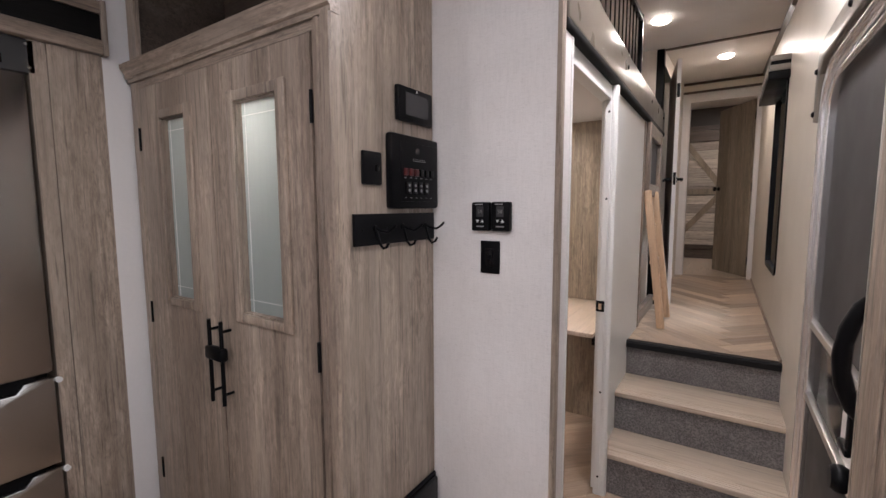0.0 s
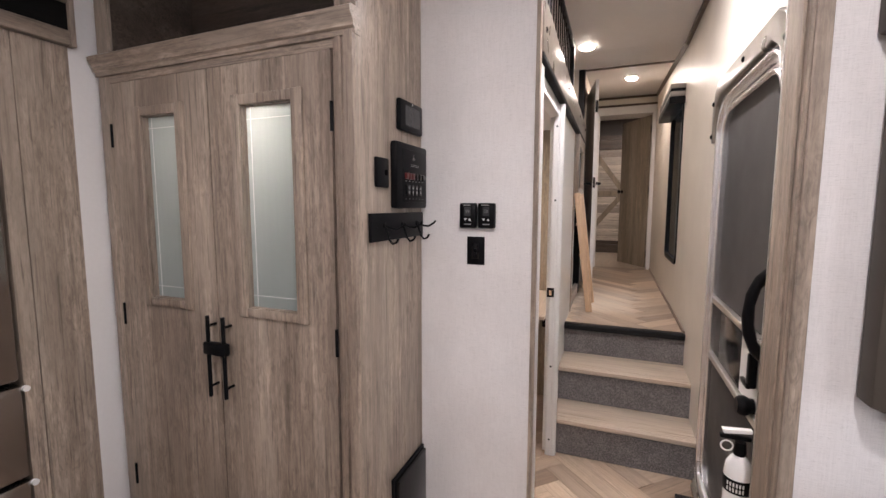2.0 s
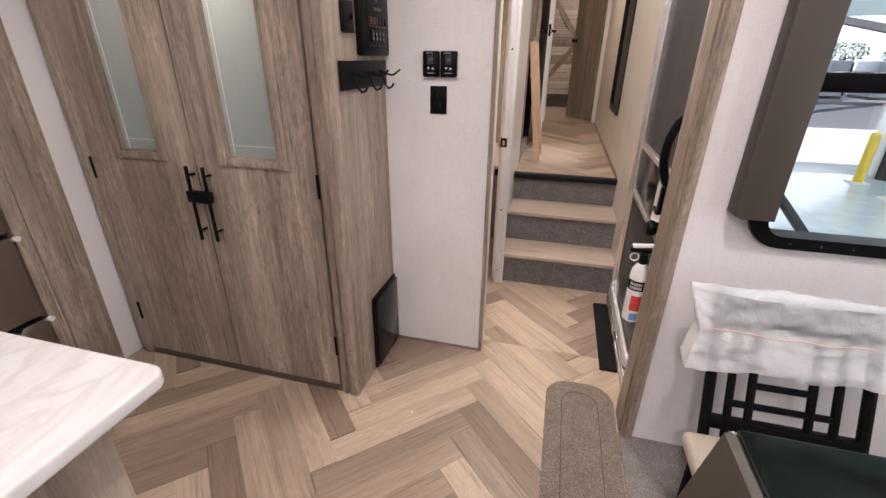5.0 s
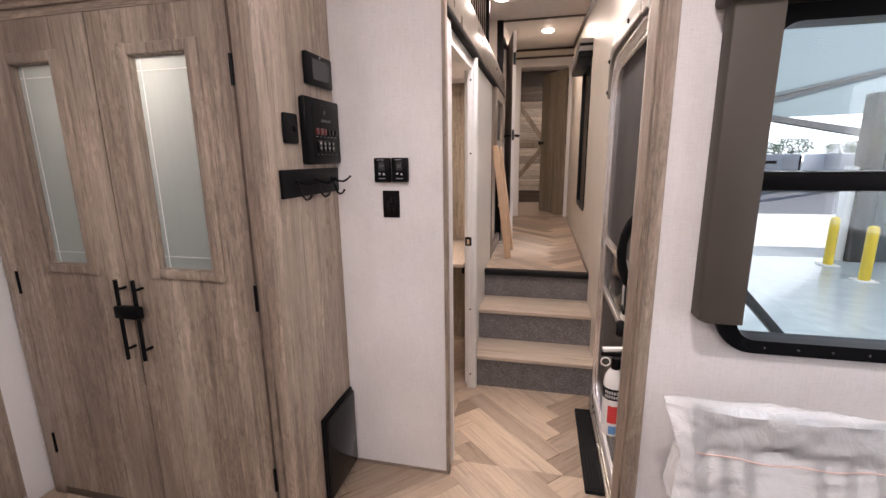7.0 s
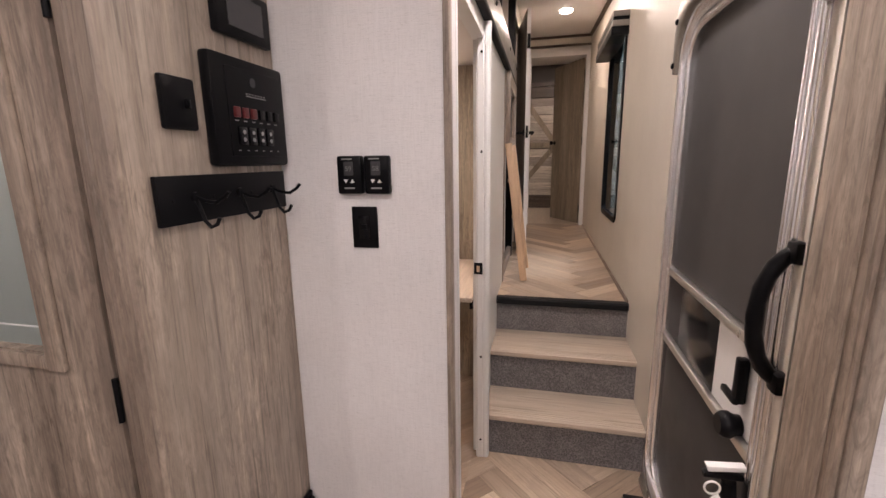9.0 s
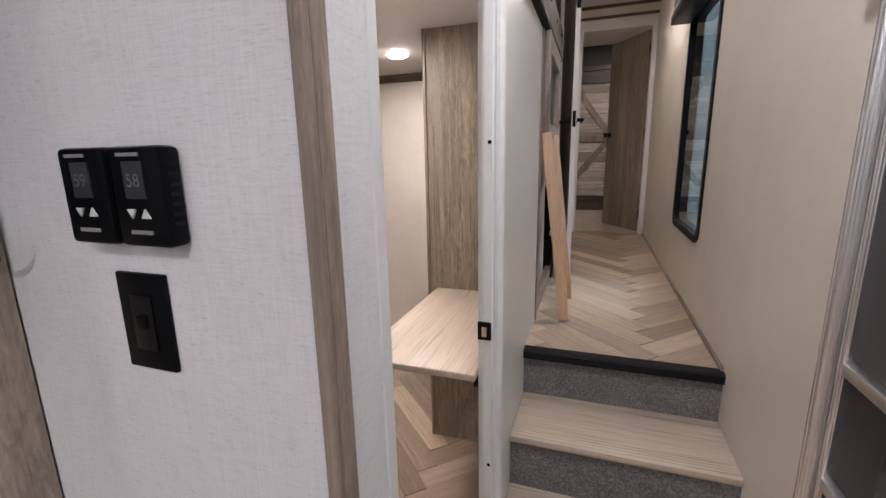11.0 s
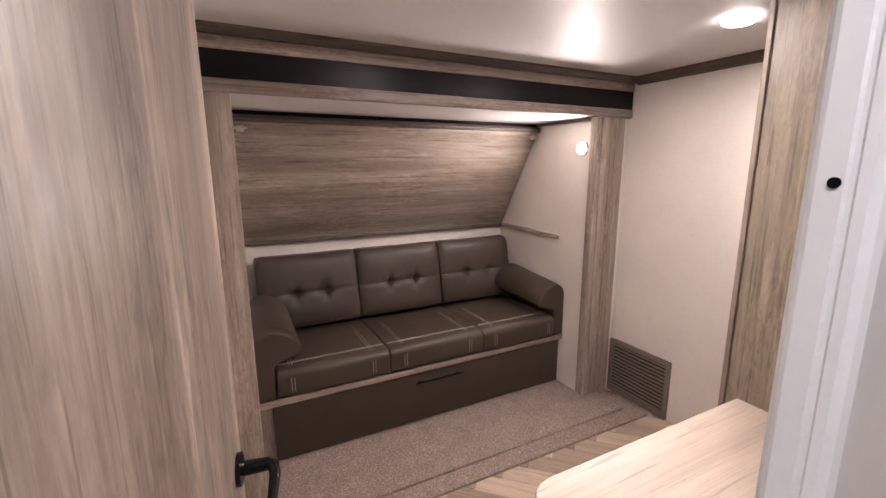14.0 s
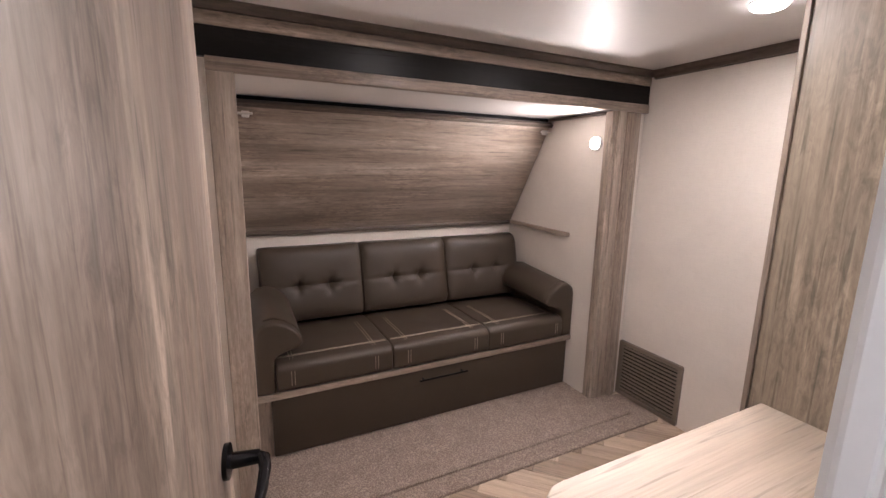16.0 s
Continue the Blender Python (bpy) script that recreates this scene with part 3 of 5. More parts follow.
# stairs
stairs = thing("staircase", -0.04, 2.45, 0, "three carpeted steps with pale ash treads up to the hall", "stairs")
RISE = ((2.172, 0.0, 0.190), (2.455, 0.217, 0.412), (2.772, 0.437, 0.612))
for y, a, b in RISE:
    part("riser", boxes((-0.4225, 0.345, y, y + 0.02, a, b)), carpet_grey, stairs, "grey carpeted riser")
for y, y1, z in ((2.160, 2.455, 0.217), (2.440, 2.772, 0.437)):
    part("tread", merge(boxes((-0.4225, 0.345, y, y1 + 0.02, z - 0.026, z), bev=0.004), boxes(*[(-0.4225, 0.345, y + 0.02 + 0.016 * i, y + 0.028 + 0.016 * i, z - 0.001, z + 0.0012) for i in range(4)])), ash_x, stairs, "pale ash tread with grip grooves")
part("nosing", merge(prism([(2.748, 0.612), (2.748, 0.642), (2.756, 0.652), (2.80, 0.652), (2.80, 0.645), (2.775, 0.612)], "x", -0.4225, 0.345)), rubber, stairs, "black rubber nosing")
part("carcass", boxes((-0.42, 0.34, 2.195, 2.46, 0, 0.19), (-0.42, 0.34, 2.475, 2.775, 0, 0.41), (-0.42, 0.34, 2.79, 2.95, 0, 0.56)), dark_void, stairs)
structure("trim_hall_skirting", boxes((0.335, 0.345, 2.78, 5.9, FLOOR_UP, FLOOR_UP + 0.022)), oak_y, "thin oak strip along the hall floor", "trim")

# ---- entry door ----
door = thing("entry_door", 0.36, 1.62, 0, "entry screen door with polished aluminium frame and grey screen", "door")
PO, PI = rounded(1.19, 2.112, 0.03, 1.995, 0.17), rounded(1.235, 2.067, 0.075, 1.95, 0.135)


def bead(y0, y1, z0, z1, r, x, thick):
    """A rounded metal bar closed round a rounded opening."""
    loop = [(x, y, z) for y, z in rounded(y0, y1, z0, z1, r, 8)]
    loop = [loop[-1]] + loop + [loop[0]]
    long = [Vector(p) for p in loop]
    fine_ = []
    for a, b in zip(long, long[1:]):
        n_seg = max(1, int((b - a).length / 0.25))
        fine_ += [a.lerp(b, k / n_seg) for k in range(n_seg)]
    return tube(fine_ + [long[-1]], thick, 12, False)


part("outer_frame", ring(PO, PI, "x", 0.340, 0.386), chrome, door, "polished aluminium frame")
part("outer_bead", bead(1.204, 2.098, 0.045, 1.981, 0.155, 0.337, 0.011), chrome, door, "rounded aluminium edge")
part("inner_frame", ring(rounded(1.238, 2.064, 0.078, 1.947, 0.13), rounded(1.268, 2.034, 0.108, 1.917, 0.11), "x", 0.347, 0.380), chrome, door, "polished aluminium screen frame")
part("inner_bead", bead(1.256, 2.046, 0.096, 1.929, 0.12, 0.346, 0.008), chrome, door, "rounded aluminium edge")
part("screen", prism(rounded(1.262, 2.04, 0.102, 1.923, 0.11), "x", 0.366, 0.370), screen_mesh, door, "grey insect screen")
part("lower_panel", boxes((0.360, 0.366, 1.268, 2.034, 0.108, 0.745), bev=0.002), dark_panel, door, "dark grey lower panel")
for z in (1.035, 0.758):
    part("cross_rail", boxes((0.342, 0.366, 1.262, 2.04, z - 0.014, z + 0.014), bev=0.004), alu, door)
part("slider_panel", boxes((0.358, 0.364, 1.55, 1.90, 0.775, 1.02), bev=0.002), black_gloss, door, "black sliding latch panel")
part("slider_opening", boxes((0.359, 0.3655, 1.30, 1.55, 0.775, 1.02)), white_enamel, door, "white outer door behind the slider")
part("latch", merge(boxes((0.330, 0.358, 1.335, 1.365, 0.86, 0.985), bev=0.008), boxes((0.326, 0.342, 1.335, 1.42, 0.858, 0.878), bev=0.006)), black_plastic, door, "black latch lever")
part("knob", lathe([(0.026, -0.045), (0.034, -0.035), (0.036, -0.02), (0.028, -0.005), (0.028, 0.02)], 0.352, 1.36, 0.79, "x", 20), black_plastic, door, "black door knob")
part("sill", merge(boxes((0.322, 0.40, 1.19, 2.11, 0.0, 0.05), bev=0.004), boxes((0.316, 0.326, 1.19, 2.11, 0.0, 0.022), bev=0.002)), alu, door, "aluminium sill")
part("kick_strip", boxes((0.330, 0.347, 1.19, 2.115, 0.05, 0.115), bev=0.004), trim_white, door, "white strip over the sill")
arch = [(1.135, 1.76), (1.135, 1.93), (1.17, 2.04), (1.26, 2.085), (2.03, 2.085), (2.12, 2.04), (2.155, 1.95), (2.155, 1.80), (2.120, 1.795), (2.113, 1.88), (2.078, 1.965), (2.008, 2.0), (1.30, 2.0), (1.225, 1.96), (1.19, 1.86), (1.185, 1.755)]
header = thing("door_header_trim", 0.33, 1.62, 1.76, "taupe padded trim arched over the entry door", "trim")
part("pad", prism(arch, "x", 0.316, 0.346, 0.009, 3), leather_tan, header)
for y, z in ((1.165, 1.82), (1.165, 1.97), (1.62, 2.045), (2.125, 1.985), (2.136, 1.83)):
    part("bolt", lathe([(0.011, 0.0), (0.011, -0.004), (0.006, -0.008)], 0.316, y, z, "x", 12), black_metal, header, "dark button")
grab = thing("grab_handle", 0.33, 1.18, 1.03, "black curved ribbed grab handle by the entry door", "handle")
pts = []
for i in range(15):
    a = math.pi * i / 14
    pts.append((0.345 - 0.068 * math.sin(a), 1.178, 1.155 - 0.14 * math.cos(a)))
part("grip", tube(pts, [0.016 + 0.0018 * (i % 2) for i in range(15)], 12), black_plastic, grab)
for z in (1.015, 1.295):
    part("foot", boxes((0.318, 0.346, 1.145, 1.185, z - 0.022, z + 0.022), bev=0.006), black_plastic, grab)

ext = thing("fire_extinguisher", 0.297, 1.235, 0.43, "white fire extinguisher with red label in a black bracket", "fire extinguisher")
EX, EY = 0.297, 1.235
part("cylinder", lathe([(0.030, 0.335), (0.040, 0.345), (0.041, 0.36), (0.041, 0.56), (0.037, 0.59), (0.024, 0.612), (0.016, 0.62)], EX, EY, 0.10, "z", 28), white_enamel, ext)
part("bracket", merge(boxes((EX + 0.036, 0.345, EY - 0.02, EY + 0.02, 0.46, 0.76), bev=0.004), lathe([(0.0425, 0.50), (0.0435, 0.502), (0.0435, 0.545), (0.0425, 0.547)], EX, EY, 0.10, "z", 28)), black_plastic, ext, "black strap bracket")
part("valve", merge(lathe([(0.015, 0.615), (0.020, 0.63), (0.016, 0.665)], EX, EY, 0.10, "z", 16), boxes((EX - 0.06, EX + 0.03, EY - 0.010, EY + 0.010, 0.772, 0.786), bev=0.004)), black_plastic, ext, "black valve head")
part("lever", prism([(EX - 0.05, 0.790), (EX + 0.03, 0.800), (EX + 0.03, 0.812), (EX - 0.055, 0.804)], "y", EY - 0.011, EY + 0.011, 0.002), white_enamel, ext, "white lever")
part("pin_ring", tube([(EX - 0.042 + 0.017 * math.cos(a), EY - 0.02, 0.755 + 0.017 * math.sin(a)) for a in [2 * math.pi * i / 16 for i in range(17)]], 0.0028, 6, False), white_enamel, ext)


def wrap_label(name, a0, a1, z0, z1, mat, r=0.0417, text=""):
    bm = bmesh.new()
    n = 10
    lo = [bm.verts.new((EX + r * math.cos(radians(a0 + (a1 - a0) * i / n)), EY + r * math.sin(radians(a0 + (a1 - a0) * i / n)), z0)) for i in range(n + 1)]
    hi = [bm.verts.new((v.co.x, v.co.y, z1)) for v in lo]
    for i in range(n):
        bm.faces.new((lo[i], lo[i + 1], hi[i + 1], hi[i]))
    part(name, bm, mat, ext, text)


wrap_label("red_label", 235, 300, 0.50, 0.575, red_label, text="red instruction label")
wrap_label("blue_label", 245, 290, 0.452, 0.488, blue_label, text="blue pictogram label")
for i in range(6):
    wrap_label("print_line", 170, 222, 0.485 + 0.014 * i, 0.489 + 0.014 * i, plain("grey_print", (0.45, 0.45, 0.46), 0.5) if i == 0 else bpy.data.materials["grey_print"])
for i in range(6):
    for j in range(2):
        wrap_label("strap_slot", 215 + 12 * i, 222 + 12 * i, 0.608 + 0.018 * j, 0.621 + 0.018 * j, pale_print, 0.0438)

ext.location.z -= 0.05

mat_ = thing("door_step_cover", 0.27, 1.65, 0, "black ribbed step cover lying on the floor by the door", "step cover")
part("plate", boxes((0.225, 0.312, 1.32, 1.985, 0.0, 0.022), bev=0.005), rubber, mat_)
for i in range(5):
    part("rib", boxes((0.236 + 0.015 * i, 0.241 + 0.015 * i, 1.335, 1.97, 0.022, 0.025)), rubber, mat_)

# ---- hall window ----
hw = thing("hall_window", 0.36, 3.79, WZ0, "hall window with black frame and blue-tinted glass", "window")
part("frame", ring(rounded(W0 - 0.03, W1 + 0.03, WZ0 - 0.03, WZ1 + 0.03, 0.07), rounded(W0 + 0.004, W1 - 0.004, WZ0 + 0.008, WZ1 - 0.01, 0.05), "x", 0.336, 0.416), black_plastic, hw, "black window frame")
pane = part("pane", boxes((0.353, 0.358, W0 + 0.002, W1 - 0.002, WZ0 + 0.004, WZ1 - 0.004)), tinted, hw, "blue-tinted pane", False)
pane.visible_shadow = False
blind = thing("pleated_blind", 0.29, 3.79, 2.24, "raised grey pleated blind in a black head box", "blind")
part("head_box", boxes((0.235, 0.345, 3.36, 4.22, 2.262, 2.315), bev=0.006), black_metal, blind, "black head box")
part("top_box", boxes((0.245, 0.345, 3.37, 4.21, 2.352, 2.375), bev=0.003), black_metal, blind)
grey_pleat = plain("grey_woven_pleats", (0.30, 0.275, 0.25), 0.7, vary=0.2, grain=160, bump=0.4)
for z0, z1 in ((2.315, 2.352), (2.375, 2.408)):
    part("pleats", merge(*[boxes((0.242 + 0.0 * i, 0.345, 3.365 + 0.0265 * i, 3.388 + 0.0265 * i, z0, z1), bev=0.004) for i in range(32)]), grey_pleat, blind, "grey woven pleats")

# ---- large window ----
bw = thing("living_window", 1.0, 0.93, Z0, "large window with black rounded frame and a dark cross bar", "window")
part("frame", ring(rounded(X0, X1, Z0, Z1, 0.10), rounded(X0 + 0.052, X1 - 0.052, Z0 + 0.04, Z1 - 0.05, 0.055), "y", 0.886, 0.965), black_plastic, bw, "black window frame")
part("cross_bar", boxes((X0 + 0.05, X1 - 0.05, 0.892, 0.955, 1.398, 1.452), bev=0.008), black_plastic, bw, "black cross bar")
for z0, z1 in ((Z0 + 0.03, 1.41), (1.44, Z1 - 0.04)):
    p = part("pane", boxes((X0 + 0.045, X1 - 0.045, 0.934, 0.938, z0, z1)), glass, bw, "clear pane", False)
    p.visible_shadow = False
for i in range(10):
    part("screw", lathe([(0.004, 0.0), (0.004, -0.002), (0.002, -0.003)], X0 + 0.13 + 0.085 * i, 0.886, Z0 + 0.019, "y", 8), grey_screen, bw)
val = thing("window_valance", 1.0, 0.85, 1.03, "taupe padded window valance with side panels", "valance")
for x, w in ((0.425, 0.113), (1.485, 0.113)):
    part("side_panel", prism([(x, 1.045), (x + 0.025, 1.035), (x + w, 1.035), (x + w, 1.875), (x, 1.875)], "y", 0.815, 0.884, 0.006), valance_vinyl, val)
part("top_board", boxes((0.405, 1.615, 0.785, 0.905, 1.862, 2.02), bev=0.012), valance_vinyl, val)

# ---- pantry ----
PF = 0.83
SIDE = -0.895
pantry = thing("pantry", -1.54, 1.08, 0, "grey-brown oak pantry with two glazed doors and black handles", "cabinet")
# carcass oak is darkened so the door gaps and niche look shaded
part("carcass", boxes((-2.17, -2.12, PF + 0.022, 1.318, 0.0, CEIL), (-2.12, -0.915, 1.25, 1.318, 0.0, CEIL), (-2.12, -0.915, PF + 0.022, 1.25, 0.0, 0.042), (-2.12, -0.915, PF + 0.022, 1.25, 2.03, 2.07)), dark_oak_x, pantry, "hollow carcass, its inner shade put into dark oak")
part("side_panel", boxes((-0.915, SIDE - 0.001, PF + 0.0225, 1.318, 0, CEIL)), oak_z, pantry)
part("right_stile", prism([(-0.983, PF + 0.022), (-0.983, PF - 0.002), (-0.972, PF - 0.004), (-0.968, PF - 0.010), (-0.950, PF - 0.011), (-0.946, PF - 0.004), (-0.940, PF - 0.004), (-0.936, PF - 0.013), (-0.902, PF - 0.014), (SIDE, PF - 0.008), (SIDE, PF + 0.022)], "z", 0, 2.06), oak_z, pantry, "moulded corner stile")
part("left_stile", boxes((-2.17, -2.102, PF - 0.004, PF + 0.022, 0, 2.06), bev=0.003), oak_z, pantry)
part("toe_rail", boxes((-2.102, -0.983, PF, PF + 0.022, 0.0, 0.04)), dark_oak_x, pantry, "dark toe rail")
part("top_rail", boxes((-2.102, -0.983, PF - 0.002, PF + 0.022, 1.995, 2.07)), oak_x, pantry)
cornice = [(PF + 0.02, 2.025), (PF - 0.012, 2.025), (PF - 0.014, 2.040), (PF - 0.022, 2.046), (PF - 0.024, 2.062), (PF - 0.040, 2.082), (PF - 0.042, 2.098), (PF - 0.030, 2.106), (PF + 0.02, 2.106)]
part("crown_moulding", prism(cornice, "x", -2.172, SIDE + 0.004), oak_x, pantry, "stepped crown moulding")
part("niche_frame", boxes((-2.17, -2.10, PF, PF + 0.02, 2.106, CEIL), (-0.975, SIDE, PF, PF + 0.02, 2.106, CEIL), (-2.10, -0.975, PF, PF + 0.02, 2.106, 2.118)), oak_z, pantry)
for a, b, f0, f1, hinge_x in ((-2.100, -1.5465, -1.950, -1.668, -2.103), (-1.5395, -0.993, -1.422, -1.104, -0.990)):
    g0, g1, gz0, gz1 = f0 + 0.038, f1 - 0.046, 1.104, 1.846
    d = part("door", ring([(a, 0.042), (b, 0.042), (b, 1.992), (a, 1.992)], [(g0 - 0.008, gz0 - 0.008), (g1 + 0.008, gz0 - 0.008), (g1 + 0.008, gz1 + 0.008), (g0 - 0.008, gz1 + 0.008)], "y", PF - 0.004, PF + 0.018), oak_z, pantry, "oak door with a frosted pane")
    part("pane_frame", merge(boxes((f0, g0, PF - 0.016, PF - 0.003, 1.070, 1.884), (g1, f1, PF - 0.016, PF - 0.003, 1.070, 1.884), bev=0.004), boxes((g0, g1, PF - 0.015, PF - 0.003, 1.072, gz0), (g0, g1, PF - 0.015, PF - 0.003, gz1, 1.882), bev=0.004),
                             boxes((g0 - 0.004, g0 + 0.002, PF - 0.003, PF + 0.026, gz0, gz1), (g1 - 0.002, g1 + 0.004, PF - 0.003, PF + 0.026, gz0, gz1), (g0, g1, PF - 0.003, PF + 0.026, gz0 - 0.004, gz0 + 0.002), (g0, g1, PF - 0.003, PF + 0.026, gz1 - 0.002, gz1 + 0.004))), oak_z, d, "raised oak frame")
    bm = boxes((g0, g1, PF + 0.020, PF + 0.024, gz0, gz1))
    bm.normal_update()
    for f in bm.faces:
        f.material_index = 0 if f.normal.y < -0.5 else 1
    pane = part("pane", bm, frosted, d, "frosted glass pane", False)
    pane.data.materials.append(clear_back)
    for x in (g0 + 0.022, g1 - 0.022):
        part("etched_line", boxes((x - 0.0015, x + 0.0015, PF + 0.0185, PF + 0.020, gz0, gz1)), etched, d)
    for z in (gz0 + 0.045, gz1 - 0.045):
        part("etched_line", boxes((g0, g1, PF + 0.0185, PF + 0.020, z - 0.0015, z + 0.0015)), etched, d)
    hx = -1.560 if a < -1.6 else -1.480
    h = part("handle", tube([(hx, PF - 0.042, 0.745), (hx, PF - 0.042, 1.066)], 0.0075, 12), black_metal, d, "black bar handle")
    for z in (0.785, 1.026):
        part("standoff", tube([(hx, PF - 0.042, z), (hx, PF - 0.002, z)], 0.0055, 10), black_metal, d)
    for z in (1.78, 1.016, 0.27):
        part("hinge", tube([(hinge_x, PF - 0.006, z - 0.048), (hinge_x, PF - 0.006, z + 0.048)], 0.006, 10), black_metal, d, "black hinge")
# added dark strips that block the light and shade the door gaps
part("meeting_strip", boxes((-1.556, -1.529, PF + 0.019, PF + 0.024, 0.042, 1.992)), dark_void, pantry, "dark strip added to shade the door gap")
part("hinge_strip", boxes((-1.004, -0.9835, PF + 0.019, PF + 0.0215, 0.042, 1.992)), dark_void, pantry, "dark strip added to shade the door gap")
lock = thing("handle_lock", -1.53, PF - 0.05, 0.90, "black travel strap holding the pantry handles together", "strap")
part("band", boxes((-1.577, -1.463, PF - 0.057, PF - 0.027, 0.915, 0.965), bev=0.008), black_plastic, lock)

# added fill lamp, out of sight, gives the frosted panes their bright tops
pl_ = thing("pantry_lamp", -1.46, 1.06, 2.0, "added lamp hidden in the pantry to brighten the tops of the panes", "lamp")
part("rim", lathe([(0.045, 0.0), (0.044, -0.004), (0.040, -0.006)], -1.46, 1.06, 2.03, "z", 20), white_enamel, pl_, "white rim")
part("lens", lathe([(0.040, -0.003), (0.036, -0.010), (0.0, -0.014)], -1.46, 1.06, 2.03, "z", 20), lamp_lens, pl_, "glowing lens")
area_lamp(-1.46, 1.06, 2.012, 0.08, 4.2, WARM)

# ---- things on the pantry's side ----
touch = thing("control_display", SIDE, 1.2, 1.78, "black wall display with a grey screen", "display")
part("case", boxes((SIDE, SIDE + 0.02, 1.092, 1.29, 1.775, 1.892), bev=0.006), black_plastic, touch)
part("screen", boxes((SIDE + 0.019, SIDE + 0.0215, 1.13, 1.258, 1.797, 1.872)), grey_screen, touch, "grey screen")
part("indicator", boxes((SIDE + 0.019, SIDE + 0.0215, 1.190, 1.196, 1.879, 1.886)), pale_print, touch)
sw = thing("light_switch", SIDE, 0.97, 1.56, "black switch plate with a small toggle", "switch")
part("plate", boxes((SIDE, SIDE + 0.014, 0.925, 1.012, 1.553, 1.658), bev=0.006), black_plastic, sw)
part("toggle", boxes((SIDE + 0.013, SIDE + 0.024, 0.977, 0.987, 1.596, 1.615), bev=0.003), black_gloss, sw)
panel = thing("switchboard", SIDE, 1.17, 1.48, "black control panel with red and black rocker switches", "control panel")
part("bezel", merge(boxes((SIDE, SIDE + 0.030, 1.04, 1.312, 1.478, 1.728), bev=0.010)), black_plastic, panel)
part("face", boxes((SIDE + 0.029, SIDE + 0.0325, 1.085, 1.295, 1.502, 1.702), bev=0.001), black_metal, panel, "matt black face plate")
PX = SIDE + 0.0325
for i in range(6):
    y = 1.108 + 0.030 * i
    part("rocker_switch", boxes((PX - 0.001, PX + 0.007, y - 0.009, y + 0.009, 1.590, 1.614), bev=0.002), red_plastic if i < 3 else black_gloss, panel, "red rocker switch" if i < 3 else "black rocker switch")
for i in range(4):
    y = 1.120 + 0.034 * i
    r = part("large_switch", boxes((PX - 0.001, PX + 0.008, y - 0.014, y + 0.014, 1.527, 1.570), bev=0.004), black_gloss, panel)
    for z in (1.540, 1.557):
        part("dot", lathe([(0.005, 0.0), (0.005, 0.0012)], PX + 0.0075, y, z, "x", 10), dim_print, r)
part("logo", lathe([(0.011, 0), (0.011, 0.0012)], PX - 0.0005, 1.178, 1.676, "x", 14), grey_screen, panel, "round grey maker's mark")
part("gauge_bar", boxes((PX - 0.0005, PX + 0.0008, 1.15, 1.225, 1.641, 1.643)), dim_print, panel)
for i in range(7):
    part("gauge_light", boxes((PX - 0.0005, PX + 0.001, 1.150 + 0.011 * i, 1.154 + 0.011 * i, 1.646, 1.649)), dim_print, panel)
for i in range(6):
    part("print_mark", boxes((PX - 0.0005, PX + 0.0008, 1.102 + 0.030 * i, 1.114 + 0.030 * i, 1.582, 1.5845)), dim_print, panel)
    part("print_mark", boxes((PX - 0.0005, PX + 0.0008, 1.104 + 0.030 * i, 1.112 + 0.030 * i, 1.514, 1.5160)), dim_print, panel)
rack = thing("hook_rack", SIDE, 1.1, 1.36, "black coat rack board with four double hooks", "coat rack")
part("board", boxes((SIDE, SIDE + 0.012, 0.885, 1.308, 1.362, 1.462), bev=0.002), black_metal, rack)
for y in (0.975, 1.115, 1.245):
    lo = [(SIDE + 0.012, y, 1.418), (SIDE + 0.022, y, 1.395), (SIDE + 0.032, y, 1.365), (SIDE + 0.045, y, 1.352), (SIDE + 0.060, y, 1.358), (SIDE + 0.068, y, 1.372)]
    hi = [(SIDE + 0.012, y, 1.418), (SIDE + 0.040, y, 1.408), (SIDE + 0.066, y, 1.405), (SIDE + 0.088, y, 1.418), (SIDE + 0.098, y, 1.428)]
    part("hook", merge(tube(lo, 0.0042, 8), tube(hi, 0.0042, 8), lathe([(0.011, 0.0), (0.010, 0.006)], SIDE + 0.012, y, 1.416, "x", 12)), black_metal, rack, "black double hook")
for y in (0.92, 1.03, 1.16, 1.256):
    part("screw", lathe([(0.004, 0), (0.003, 0.002)], SIDE + 0.012, y, 1.412, "x", 8), black_metal, rack)
vent = thing("black_vent_cover", SIDE, 1.17, 0.02, "glossy black floor-level vent cover on the pantry side", "vent")
part("cover", boxes((SIDE, SIDE + 0.028, 1.035, 1.305, 0.018, 0.402), bev=0.008), black_gloss, vent)
part("rim", boxes((SIDE, SIDE + 0.012, 1.024, 1.314, 0.008, 0.412), bev=0.004), black_plastic, vent)

